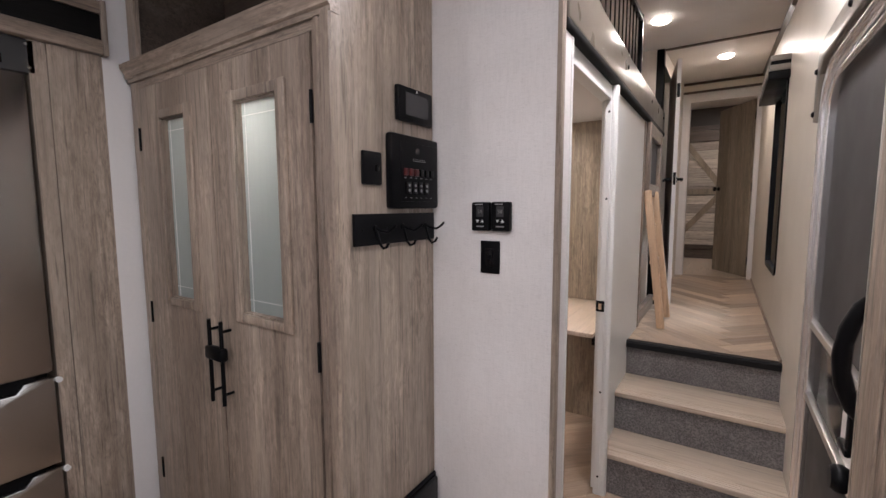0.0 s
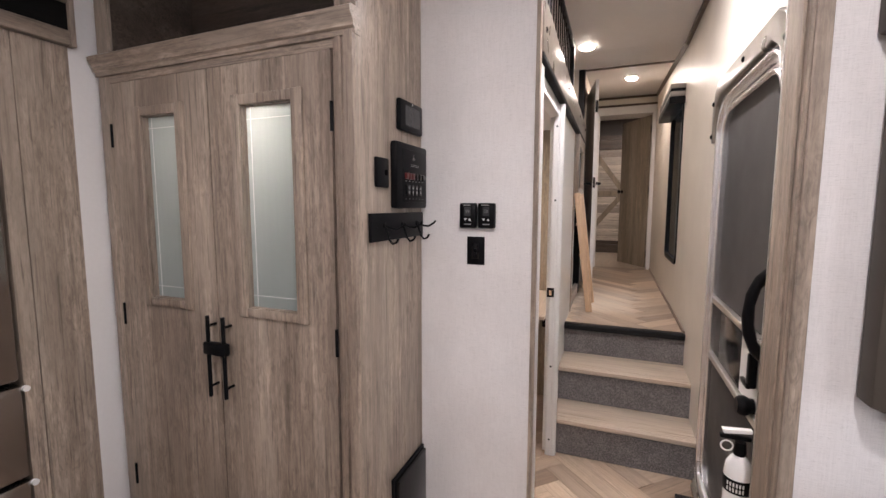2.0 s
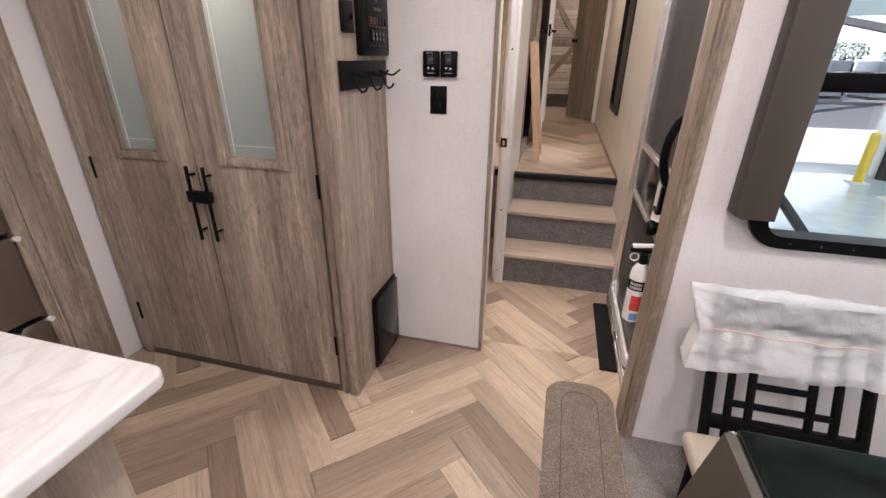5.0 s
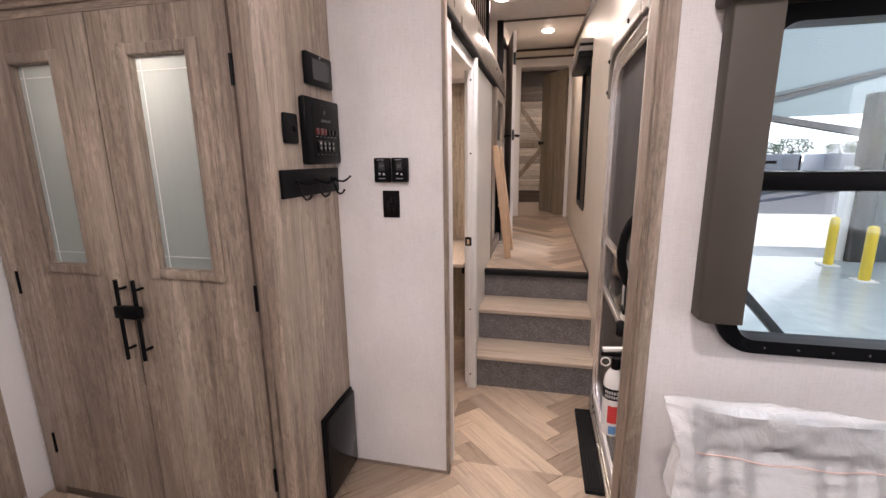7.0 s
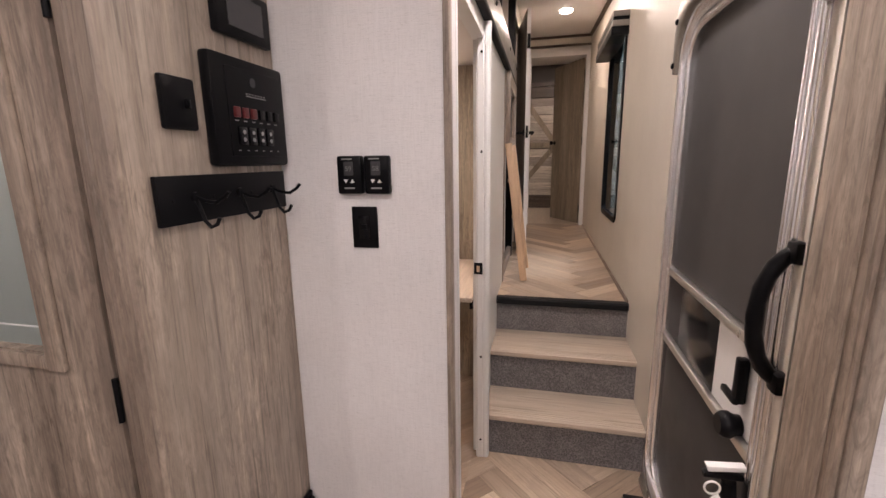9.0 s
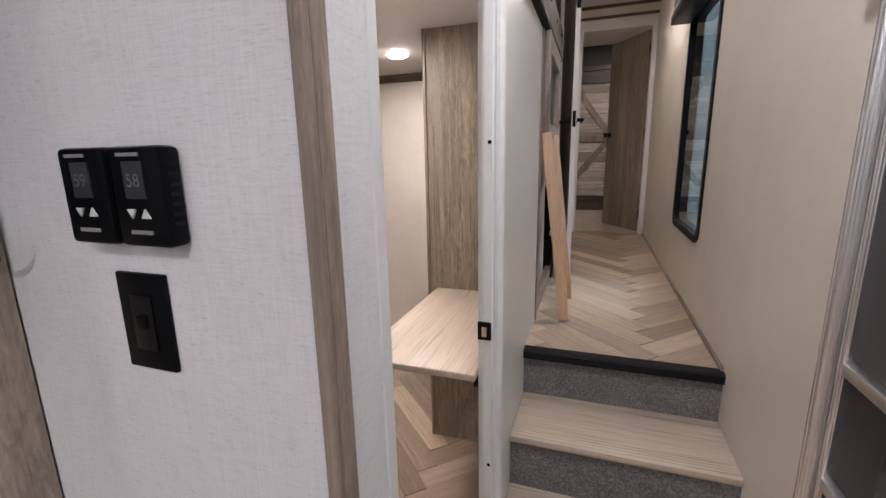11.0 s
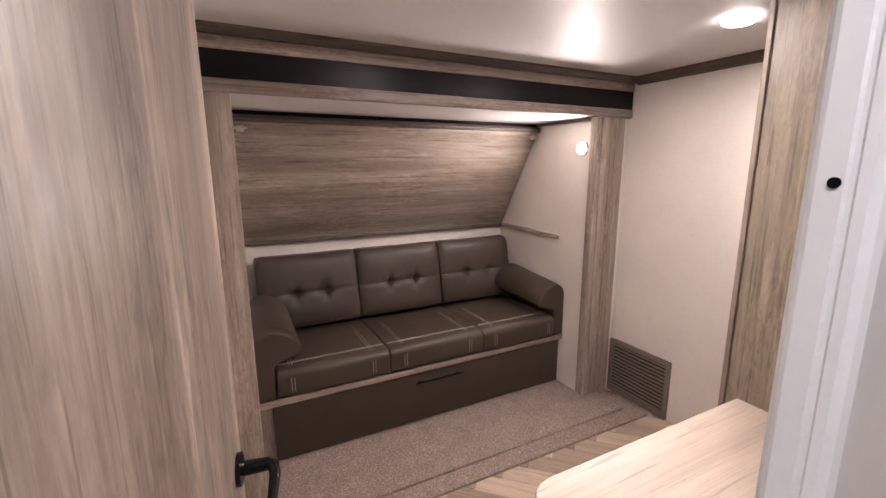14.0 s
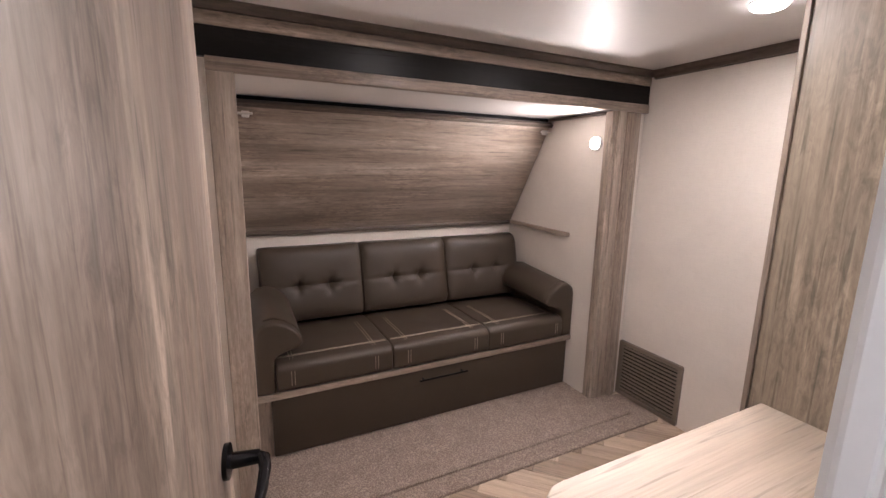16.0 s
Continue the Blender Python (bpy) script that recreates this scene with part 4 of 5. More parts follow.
# ---- things on the white wall ----
for x in (-0.712, -0.634):
    th = thing("thermostat", x + 0.035, 1.32, 1.40, "small black thermostat with display and arrow keys", "thermostat", "wall thermostats")
    part("case", boxes((x, x + 0.071, 1.294, 1.32, 1.398, 1.5), bev=0.006), black_plastic, th)
    part("display", boxes((x + 0.022, x + 0.049, 1.2925, 1.2945, 1.448, 1.485)), grey_screen, th, "grey display")
    part("logo", boxes((x + 0.016, x + 0.046, 1.2925, 1.2945, 1.490, 1.4935)), dim_print, th)
    for k, s in ((0.026, -1), (0.045, 1)):
        part("arrow_key", prism([(x + k - 0.006, 1.433 - s * 0.0045), (x + k + 0.006, 1.433 - s * 0.0045), (x + k, 1.433 + s * 0.005)], "y", 1.2922, 1.2945), pale_print, th, "pale arrow key")
    part("mode_key", boxes((x + 0.021, x + 0.051, 1.2925, 1.2945, 1.412, 1.416)), dim_print, th)
    for i in range(7):
        part("side_slot", boxes((x + 0.0705, x + 0.0718, 1.302, 1.314, 1.420 + 0.010 * i, 1.424 + 0.010 * i)), black_gloss, th)
for x, digits in ((-0.712, "59"), (-0.634, "58")):
    body = bpy.data.curves.new("reading", "FONT")
    body.body, body.size, body.extrude = digits, 0.019, 0.0003
    text = new("reading_text", body)
    flat_mesh = bpy.data.meshes.new_from_object(text)
    bpy.data.objects.remove(text)
    flat_mesh.materials.append(faint_print)
    flat_mesh.transform(Matrix.Translation((x + 0.0255, 1.2922, 1.460)) @ Matrix.Rotation(radians(90), 4, "X"))
    owner = next(o for o in bpy.data.objects if o.name.startswith("thermostat") and o.parent is None and abs(o.location.x - x - 0.035) < 0.001)
    reading = new("reading", flat_mesh)
    reading.parent = owner
    reading.matrix_parent_inverse = Matrix.Translation(-BASE[owner.name])
pl = thing("outlet_plate", -0.646, 1.32, 1.245, "black wall plate with a small centre button", "wall plate")
part("plate", boxes((-0.684, -0.609, 1.3135, 1.32, 1.245, 1.362), bev=0.002), black_plastic, pl)
part("insert", boxes((-0.664, -0.630, 1.3115, 1.315, 1.270, 1.337), bev=0.001), black_gloss, pl)
part("button", boxes((-0.655, -0.640, 1.309, 1.312, 1.297, 1.313), bev=0.001), black_plastic, pl)

# ---- strike plate and screw holes of the partition ----
st = thing("strike_plate", -0.45, 2.10, 0.96, "black door strike plate on the white partition edge", "strike plate")
part("plate", merge(boxes((-0.464, -0.424, 2.116, 2.1255, 0.963, 1.018), bev=0.003)), black_metal, st)
part("latch_hole", boxes((-0.451, -0.437, 2.1145, 2.1165, 0.975, 1.004)), pine, st, "bare wood showing in the latch hole")
for z in (1.52, 0.55, 1.93, 0.1):
    h = thing("screw_hole", -0.45, 2.10, z, "small black plugged screw hole in the white frame", "screw", "frame screws")
    part("plug", lathe([(0.0055, 0.0005), (0.0055, -0.0015)], -0.431, 2.122, z, "y", 12), black_plastic, h)

# ---- fridge wall of the kitchen slide-out ----
FX = -2.2
structure("fridge_side_panel", merge(boxes((-2.85, FX - 0.004, 0.503, 0.556, 0.05, 2.125)), boxes((-2.85, FX, 0.559, 0.738, 0.05, 2.125)), boxes((-2.85, FX - 0.06, 0.5, 0.738, 0.0, 0.05))), oak_z, "tall oak panel beside the fridge", "panel")
fr = thing("refrigerator", -2.5, 0.05, 0, "stainless steel refrigerator with two lower drawers", "refrigerator")
part("body", boxes((-2.88, FX - 0.07, -0.40, 0.488, 0.02, 1.99)), black_plastic, fr)
part("door", boxes((FX - 0.065, FX + 0.002, 0.055, 0.492, 0.82, 1.995), bev=0.014), steel_z, fr, "stainless upper door")
part("door", boxes((FX - 0.065, FX + 0.002, -0.40, 0.048, 0.82, 1.995), bev=0.014), steel_z, fr, "stainless upper door")
for z0, z1 in ((0.438, 0.80), (0.075, 0.418)):
    d = part("drawer", prism([(-0.40, z0), (0.492, z0), (0.492, z1), (0.40, z1), (0.375, z1 - 0.032), (-0.30, z1 - 0.032), (-0.325, z1), (-0.40, z1)], "x", FX - 0.065, FX + 0.004, 0.006), steel_z, fr, "stainless drawer with a scooped grip")
    # black box behind the scoop stands in for its shade
    part("grip_shadow_gap", boxes((FX - 0.07, FX - 0.02, -0.35, 0.44, z1 - 0.03, z1 + 0.016)), black_plastic, d, "black fill for the shade in the grip")
    part("white_clip", lathe([(0.012, 0), (0.012, 0.014)], FX + 0.0, 0.503, z1 - 0.012, "x", 12), white_enamel, d, "white travel clip")
tp = thing("fridge_hinge_cover", -2.25, 0.2, 1.99, "dark grey vented hinge cover above the fridge", "cover")
part("plate", boxes((FX - 0.10, FX - 0.004, -0.4, 0.524, 1.997, 2.124), bev=0.004), plain("dark_grey_metal", (0.05, 0.05, 0.052), 0.45), tp)
for y, z in ((0.50, 2.105), (0.505, 2.02)):
    part("screw", lathe([(0.006, 0), (0.004, 0.003)], FX - 0.004, y, z, "x", 8), alu, tp)
for z in (2.035, 2.10):
    part("slot", boxes((FX - 0.006, FX - 0.002, 0.30, 0.43, z - 0.018, z + 0.018), bev=0.006), black_gloss, tp)
fa = thing("kitchen_fascia", FX, 0.2, 2.125, "oak slide-out fascia with a black middle band", "fascia")
part("lower_board", boxes((FX - 0.02, FX + 0.028, -2.0, 0.737, 2.127, 2.184), bev=0.004), oak_y, fa)
part("band", boxes((FX - 0.02, FX + 0.016, -2.0, 0.737, 2.182, 2.290)), black_oak_y, fa, "black grained band")
part("upper_board", boxes((FX - 0.02, FX + 0.028, -2.0, 0.737, 2.288, 2.342), bev=0.004), oak_y, fa)
part("end_cap", boxes((FX - 0.02, FX + 0.034, 0.737, 0.756, 2.122, 2.345), bev=0.003), oak_z, fa)
wall("wall_slide_header", trim_white, "white wall above the slide-out fascia", (FX - 0.06, FX - 0.02, -5.4, 0.737, 2.127, CEIL))

# ---- kitchen island ----
isl = thing("kitchen_island", -1.3, -0.6, 0, "kitchen island with white marble laminate top and oak base", "island")
part("countertop", prism(rounded(-1.75, -0.805, -1.15, -0.088, 0.035), "z", 0.885, 0.92, 0.008, 3), marble, isl, "white veined marble top")
part("base", boxes((-1.70, -0.90, -1.10, -0.17, 0.0, 0.885), bev=0.004), oak_z, isl)

# ---- dinette ----
tb = thing("dinette_table", 0.8, -0.15, 0, "dinette table with glossy black stone top and taupe drop side", "table")
part("tabletop", prism(rounded(0.345, 1.25, -0.75, 0.262, 0.012), "z", 0.69, 0.72, 0.004), granite, tb, "glossy black-green stone top")
part("drop_side", prism([(0.342, 0.716), (0.318, 0.716), (0.255, 0.40), (0.272, 0.396)], "y", -0.75, 0.25, 0.003), valance_vinyl, tb, "taupe drop side")
part("edge_strip", tube([(0.341, -0.75, 0.708), (0.341, 0.262, 0.708)], 0.003, 8), alu, tb, "metal edge strip")
part("pedestal", boxes((0.72, 0.88, -0.35, -0.15, 0.012, 0.69), bev=0.01), black_metal, tb)
part("foot", boxes((0.55, 1.05, -0.5, 0.0, 0.0, 0.03), bev=0.008), black_metal, tb)

ch = thing("dining_chair", 0.63, 0.4, 0, "black slat-back dining chair with its top wrapped in clear plastic", "chair")


def back_y(z):
    return 0.575 + (z - 0.40) * 0.40


for x in (0.43, 0.845):
    part("back_post", tube([(x, 0.56, 0.0), (x, back_y(0.40), 0.40), (x, back_y(0.825), 0.825)], 0.017, 8), black_metal, ch)
    part("leg", tube([(x, 0.14, 0.0), (x, 0.14, 0.38)], 0.017, 8), black_metal, ch)
for x in (0.488, 0.545, 0.705, 0.77):
    part("slat", tube([(x, back_y(0.40), 0.40), (x, back_y(0.80), 0.80)], 0.0125, 8), black_metal, ch)
for z, a, b in ((0.505, 0.488, 0.77), (0.565, 0.545, 0.705)):
    part("cross_rail", tube([(a, back_y(z), z), (b, back_y(z), z)], 0.011, 8), black_metal, ch)
part("seat_rail", boxes((0.42, 0.855, 0.582, 0.612, 0.420, 0.462), bev=0.006), black_metal, ch)
part("top_rail", boxes((0.415, 0.86, 0.715, 0.745, 0.71, 0.825), bev=0.01), black_metal, ch)
part("seat", boxes((0.36, 0.87, 0.12, 0.555, 0.375, 0.43), bev=0.024, seg=3), plain("beige_woven_seat", (0.42, 0.37, 0.30), 0.8, vary=0.15, grain=180, bump=0.5), ch, "beige woven seat pad")
bm = bmesh.new()
nu, nv = 56, 26
grid = []
for side in (0, 1):
    rows = []
    for j in range(nv + 1):
        row = []
        v = j / nv
        for i in range(nu + 1):
            u = i / nu
            x = 0.352 + 0.512 * u + 0.03 * (abs(2 * v - 0.95) - 0.5) * (2 * u - 1)
            crease = noise.noise((x * 9, v * 5, side * 7.0)) * 0.014 + noise.noise((x * 30, v * 11, side * 3.0)) * 0.006
            pinch = math.exp(-((v - 0.52) / 0.10) ** 2)
            swell = 0.020 + 0.022 * math.sin(math.pi * min(1, max(0, u))) * (1 - 0.75 * pinch) + 0.02 * (1 - v) * (1 - math.sin(math.pi * u))
            z = 0.628 + 0.208 * v + 0.012 * noise.noise((x * 6, 3.3, side)) * (1 - v) * 3 + 0.02 * (1 - u) * (v - 0.5)
            y = 0.652 + 0.084 * v + (swell + crease) * (-1 if side == 0 else 1) * (1.0 if v < 0.97 else 0.15)
            row.append(bm.verts.new((x, y, z)))
        rows.append(row)
    for j in range(nv):
        for i in range(nu):
            q = (rows[j][i], rows[j][i + 1], rows[j + 1][i + 1], rows[j + 1][i])
            bm.faces.new(q if side == 0 else tuple(reversed(q)))
    grid.append(rows)
for i in range(nu):
    bm.faces.new((grid[0][nv][i], grid[0][nv][i + 1], grid[1][nv][i + 1], grid[1][nv][i]))
for j in range(nv):
    for i in (0, nu):
        bm.faces.new((grid[0][j][i], grid[0][j + 1][i], grid[1][j + 1][i], grid[1][j][i]))
tape = thing("plastic_wrap", 0.68, 0.7, 0.55, "crinkled clear plastic wrap taped over the chair back", "packaging")
part("sheet", bm, wrap, tape)
part("tape_strip", tube([(0.375 + 0.47 * i / 20, 0.668 - 0.020 * math.sin(math.pi * i / 20), 0.736 - 0.003 * math.sin(i)) for i in range(21)], 0.0018, 6), plain("pink_tape", (0.62, 0.42, 0.38), 0.4), tape, "thin pinkish tape")

rug = thing("floor_rug", 0.2, 0.6, 0, "brown cut-pile rug with a sewn inner border", "rug")
part("field", prism(rounded(-0.035, 0.272, -0.75, 1.185, 0.11, 8), "z", 0.0, 0.010, 0.004), rug_mat, rug)
part("border_seam", ring(rounded(0.035, 0.20, -0.68, 1.115, 0.08, 8), rounded(0.039, 0.196, -0.676, 1.111, 0.078, 8), "z", 0.009, 0.0108), plain("dark_seam", (0.10, 0.08, 0.065), 0.9), rug)
structure("carpet_slide", boxes((0.28, 2.2, -5.4, 0.905, -0.005, 0.008)), carpet_pale, "grey carpet of the living room slide-out", "carpet")

# ---- loft rail and ladder ----
bmr = thing("loft_beam", -0.42, 2.6, 2.05, "taupe padded beam along the loft edge with dark lower lip", "beam")
part("pad", prism([(1.36, 2.08), (1.36, 2.30), (1.60, 2.30), (1.85, 2.275), (2.3, 2.268), (2.5, 2.258), (3.3, 2.256), (3.5, 2.246), (3.95, 2.244), (3.95, 2.08)], "x", -0.47, -0.396, 0.014, 3), leather_tan, bmr)
part("lower_lip", boxes((-0.472, -0.392, 1.352, 3.95, 2.048, 2.086), bev=0.012, seg=3), rubber, bmr, "dark rubber lip")
part("upper_lip", boxes((-0.47, -0.43, 1.40, 3.0, 2.262, 2.284), bev=0.004), black_metal, bmr, "black rail foot")
for y in (1.43, 2.35, 3.2, 3.85):
    part("bolt", lathe([(0.012, 0.0), (0.012, 0.004), (0.006, 0.008)], -0.398, y, 2.185, "x", 12), black_metal, bmr, "dark button")
rl = thing("loft_railing", -0.44, 2.2, 2.276, "black metal loft railing with thin upright bars", "railing")
for i in range(16):
    y = 1.46 + 0.094 * i
    part("bar", tube([(-0.44, y, 2.276), (-0.44, y, 2.62)], 0.0042, 6), black_metal, rl)
part("end_post", boxes((-0.453, -0.427, 2.93, 2.956, 2.276, 2.66), bev=0.003), black_metal, rl)
part("top_rail", boxes((-0.453, -0.427, 1.42, 2.956, 2.62, 2.648), bev=0.004), black_metal, rl)

fp = thing("framed_panel", -0.43, 3.45, 1.55, "grey-brown framed panel hung under the loft beam", "panel")
part("stile", boxes((-0.425, -0.388, 3.175, 3.24, 1.555, 2.05), bev=0.004), oak_z, fp)
part("stile", boxes((-0.425, -0.388, 3.74, 3.80, 1.555, 2.05), bev=0.004), oak_z, fp)
part("rail", boxes((-0.425, -0.390, 3.24, 3.74, 1.96, 2.05), bev=0.004), oak_y, fp)
part("rail", boxes((-0.425, -0.390, 3.24, 3.74, 1.555, 1.64), bev=0.004), oak_y, fp)
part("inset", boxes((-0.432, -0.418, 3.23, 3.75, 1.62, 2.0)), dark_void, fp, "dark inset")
structure("trim_recess_foot", boxes((-0.46, -0.425, 3.17, 3.955, FLOOR_UP, FLOOR_UP + 0.09), bev=0.003), oak_y, "low oak board below the storage recess", "trim")
ld = thing("loft_ladder", -0.3, 3.2, FLOOR_UP, "pale pine loft ladder leaning against the wall", "ladder")


def slanted(a, b, w, d):
    """A board from a to b, w wide along y and d deep."""
    a, b = Vector(a), Vector(b)
    bm = bmesh.new()
    n = (b - a).normalized().cross(Vector((0, 1, 0))).normalized()
    vs = [bm.verts.new(p + Vector((0, sy * w / 2, 0)) + n * sd * d / 2) for p in (a, b) for sy, sd in ((-1, -1), (1, -1), (1, 1), (-1, 1))]
    for f in ((0, 1, 2, 3), (7, 6, 5, 4), (0, 4, 5, 1), (1, 5, 6, 2), (2, 6, 7, 3), (3, 7, 4, 0)):
        bm.faces.new([vs[i] for i in f])
    bmesh.ops.recalc_face_normals(bm, faces=list(bm.faces))
    bmesh.ops.bevel(bm, geom=list(bm.edges), offset=0.004, segments=2, profile=0.5, affect="EDGES")
    return bm


for y in (3.155, 3.515):
    part("stringer", slanted((-0.276, y, FLOOR_UP + 0.008), (-0.394, y, 1.59), 0.028, 0.048), pine, ld, "pale pine stringer")
for k in (0.22, 0.48, 0.74):
    x, z = -0.296 - 0.118 * k, FLOOR_UP + 0.945 * k
    part("rung", boxes((x - 0.014, x + 0.010, 3.165, 3.505, z - 0.011, z + 0.011), bev=0.003), pine, ld)

# ---- bathroom door folded back, and bedroom door ----
bd = thing("bathroom_door", -0.41, 4.62, FLOOR_UP, "pale oak bathroom door standing ajar with black lever handles", "door")
AJAR = Matrix.Translation((-0.412, 4.64, 0)) @ Matrix.Rotation(math.atan2(-0.66, 0.118), 4, "Z")
part("leaf", turned(boxes((0.0, 0.672, -0.032, 0.0, FLOOR_UP + 0.015, 2.66), bev=0.003), AJAR), oak_z, bd)
# light falling on the leaf's free edge is put in as a white strip
part("edge_strip", turned(boxes((0.672, 0.676, -0.031, -0.001, FLOOR_UP + 0.015, 2.66)), AJAR), trim_white, bd, "free edge of the leaf, coloured pale as if lit")
for s in (1, -1):
    y0 = 0.0 if s > 0 else -0.032
    part("lever_handle", turned(merge(lathe([(0.027, 0), (0.027, s * 0.008), (0.012, s * 0.012), (0.011, s * 0.05)], 0.612, y0, 1.706, "y", 16), tube([(0.612, y0 + s * 0.048, 1.706), (0.56, y0 + s * 0.052, 1.706), (0.50, y0 + s * 0.052, 1.70)], 0.009, 8)), AJAR), black_metal, bd, "black lever handle")
part("latch_plate", turned(boxes((0.674, 0.678, -0.026, -0.006, 1.66, 1.76)), AJAR), black_metal, bd)
part("upper_latch", turned(boxes((0.674, 0.679, -0.028, -0.004, 2.36, 2.47)), AJAR), black_metal, bd)
leaf_bm = merge(boxes((-0.645, 0.0, -0.018, 0.018, FLOOR_UP + 0.015, 2.685), bev=0.003))
rd = thing("bedroom_door", 0.298, 6.0, FLOOR_UP, "oak bedroom door standing open into the room", "door")
TURNED = Matrix.Translation((0.296, 6.02, 0)) @ Matrix.Rotation(radians(-59), 4, "Z")
part("leaf", turned(leaf_bm, TURNED), tan_z, rd)
for s in (1, -1):
    part("knob", turned(lathe([(0.026, 0), (0.026, s * 0.006), (0.010, s * 0.012), (0.010, s * 0.035), (0.026, s * 0.045), (0.026, s * 0.062), (0.012, s * 0.07)], -0.59, s * 0.018, 1.70, "y", 16), TURNED), black_metal, rd, "black door knob")
for z in (2.5, 1.7, 0.85):
    part("hinge", tube([(0.296, 5.995, z - 0.045), (0.296, 5.995, z + 0.045)], 0.008, 8), black_metal, rd)
part("latch_plate", turned(boxes((-0.647, -0.6445, -0.012, 0.012, 1.65, 1.75)), TURNED), black_metal, rd)
# boards and braces of the bedroom wall
random.seed(4)
for i in range(12):
    z = FLOOR_UP + 0.16 + 0.142 * i
    if z > 2.5:
        break
    b = mesh_object("board", boxes((-1.2, 1.2, 8.012, 8.032, z + 0.002, z + 0.140), bev=0.002), white_wash)
    b.parent = bedroom_wall
for name, z0, z1 in (("header_board", 2.50, 2.74), ("foot_board", FLOOR_UP + 0.0, FLOOR_UP + 0.22)):
    b = mesh_object(name, merge(boxes((-1.2, 1.2, 7.98, 8.03, z0, z1 - 0.07), bev=0.004), boxes((-1.2, 1.2, 7.965, 8.03, z1 - 0.065, z1), bev=0.004)), dark_oak_x)
    b.parent = bedroom_wall


def brace(x0, z0, x1, z1, w=0.085):
    d = Vector((x1 - x0, z1 - z0)).normalized()
    n = Vector((-d.y, d.x)) * w / 2
    b = mesh_object("brace", prism([(x0 + n.x, z0 + n.y), (x1 + n.x, z1 + n.y), (x1 - n.x, z1 - n.y), (x0 - n.x, z0 - n.y)], "y", 7.985, 8.012), tan_z)
    b.parent = bedroom_wall


brace(-0.52, 2.50, 0.02, 1.74)
brace(-1.0, 1.715, 0.9, 1.715)
brace(-0.55, 1.02, 0.0, 1.69)


# ---- ceiling lamps ----
def puck(x, y, z, watts, group="ceiling puck lamps", size=0.10, tilt=0.0):
    p = thing("ceiling_lamp", x, y, z - 0.03, "small round lit ceiling puck lamp, some of them unseen additions", "ceiling lamp", group)
    part("rim", lathe([(0.062, 0.0), (0.061, -0.003), (0.056, -0.004)], x, y, z, "z", 28), white_enamel, p, "white rim")
    part("lens", lathe([(0.058, -0.002), (0.056, -0.012), (0.046, -0.020), (0.028, -0.024), (0.0, -0.026)], x, y, z, "z", 28), lamp_lens, p, "glowing lens")
    area_lamp(x, y, z - 0.032, size, watts, WARM if group == "ceiling puck lamps" else NEUTRAL, (0, 0, 0), 180)


puck(-0.36, 3.19, CEIL, 6)
puck(-0.005, 4.62, hall_ceiling(4.62), 9)
puck(-1.23, 3.31, 2.05, 10.5)
puck(-1.20, 2.46, 2.05, 13)
# entry puck: unseen, added to brighten the bunk door and white wall
puck(-0.02, 1.62, CEIL, 19, "living room puck lamps")
# bedroom puck: unseen, added to light the board wall
puck(0.1, 7.0, 3.02, 12)
# living room pucks: out of view, added to light the room from above
for lx, ly, power in ((-1.3, -0.45, 6.5), (0.05, -0.25, 22), (1.2, -0.5, 5), (-0.4, -1.9, 27), (-0.4, -3.7, 17)):
    puck(lx, ly, CEIL, power, "living room puck lamps")
sc = thing("wall_sconce", -2.25, 3.61, 1.63, "round lit reading lamp on the recess wall", "wall lamp")
part("base", lathe([(0.045, 0.0), (0.043, -0.014), (0.035, -0.018)], -2.262, 3.622, 1.635, "y", 24), white_enamel, sc)
part("lens", lathe([(0.037, -0.012), (0.033, -0.026), (0.018, -0.034), (0.0, -0.036)], -2.262, 3.622, 1.635, "y", 24), sconce_lens, sc, "glowing lens")
area_lamp(-2.262, 3.57, 1.635, 0.07, 11, WARM, (-90, 0, 0))

scrap = thing("paper_scrap", -0.62, 0.79, 0, "tiny white paper scrap lying on the floor", "litter")
part("scrap", boxes((-0.624, -0.616, 0.785, 0.795, 0.0, 0.003), bev=0.001), white_enamel, scrap)

# ---- bunk room ----
fs = thing("bunk_fascia", -2.15, 2.7, 1.81, "oak fascia with black middle band above the sofa recess", "fascia")
part("lower_board", boxes((-2.172, -2.135, 1.572, 3.885, 1.813, 1.862), bev=0.004), oak_y, fs)
part("band", boxes((-2.172, -2.145, 1.45, 3.888, 1.860, 1.968)), black_oak_y, fs, "black grained band")
part("upper_board", boxes((-2.172, -2.135, 1.45, 3.885, 1.966, 2.014), bev=0.004), oak_y, fs)
structure("trim_recess_post", merge(boxes((-2.20, -2.145, 3.608, 3.838, 0, 1.813), bev=0.004), boxes((-2.15, -2.132, 3.64, 3.70, 0, 1.813), (-2.15, -2.138, 3.72, 3.80, 0, 1.813), bev=0.004)), oak_z, "oak post at the end of the sofa recess", "trim")
structure("trim_recess_post_south", boxes((-2.20, -2.145, 1.572, 1.668, 0, 1.813), bev=0.004), oak_z, "oak post at the end of the sofa recess", "trim")

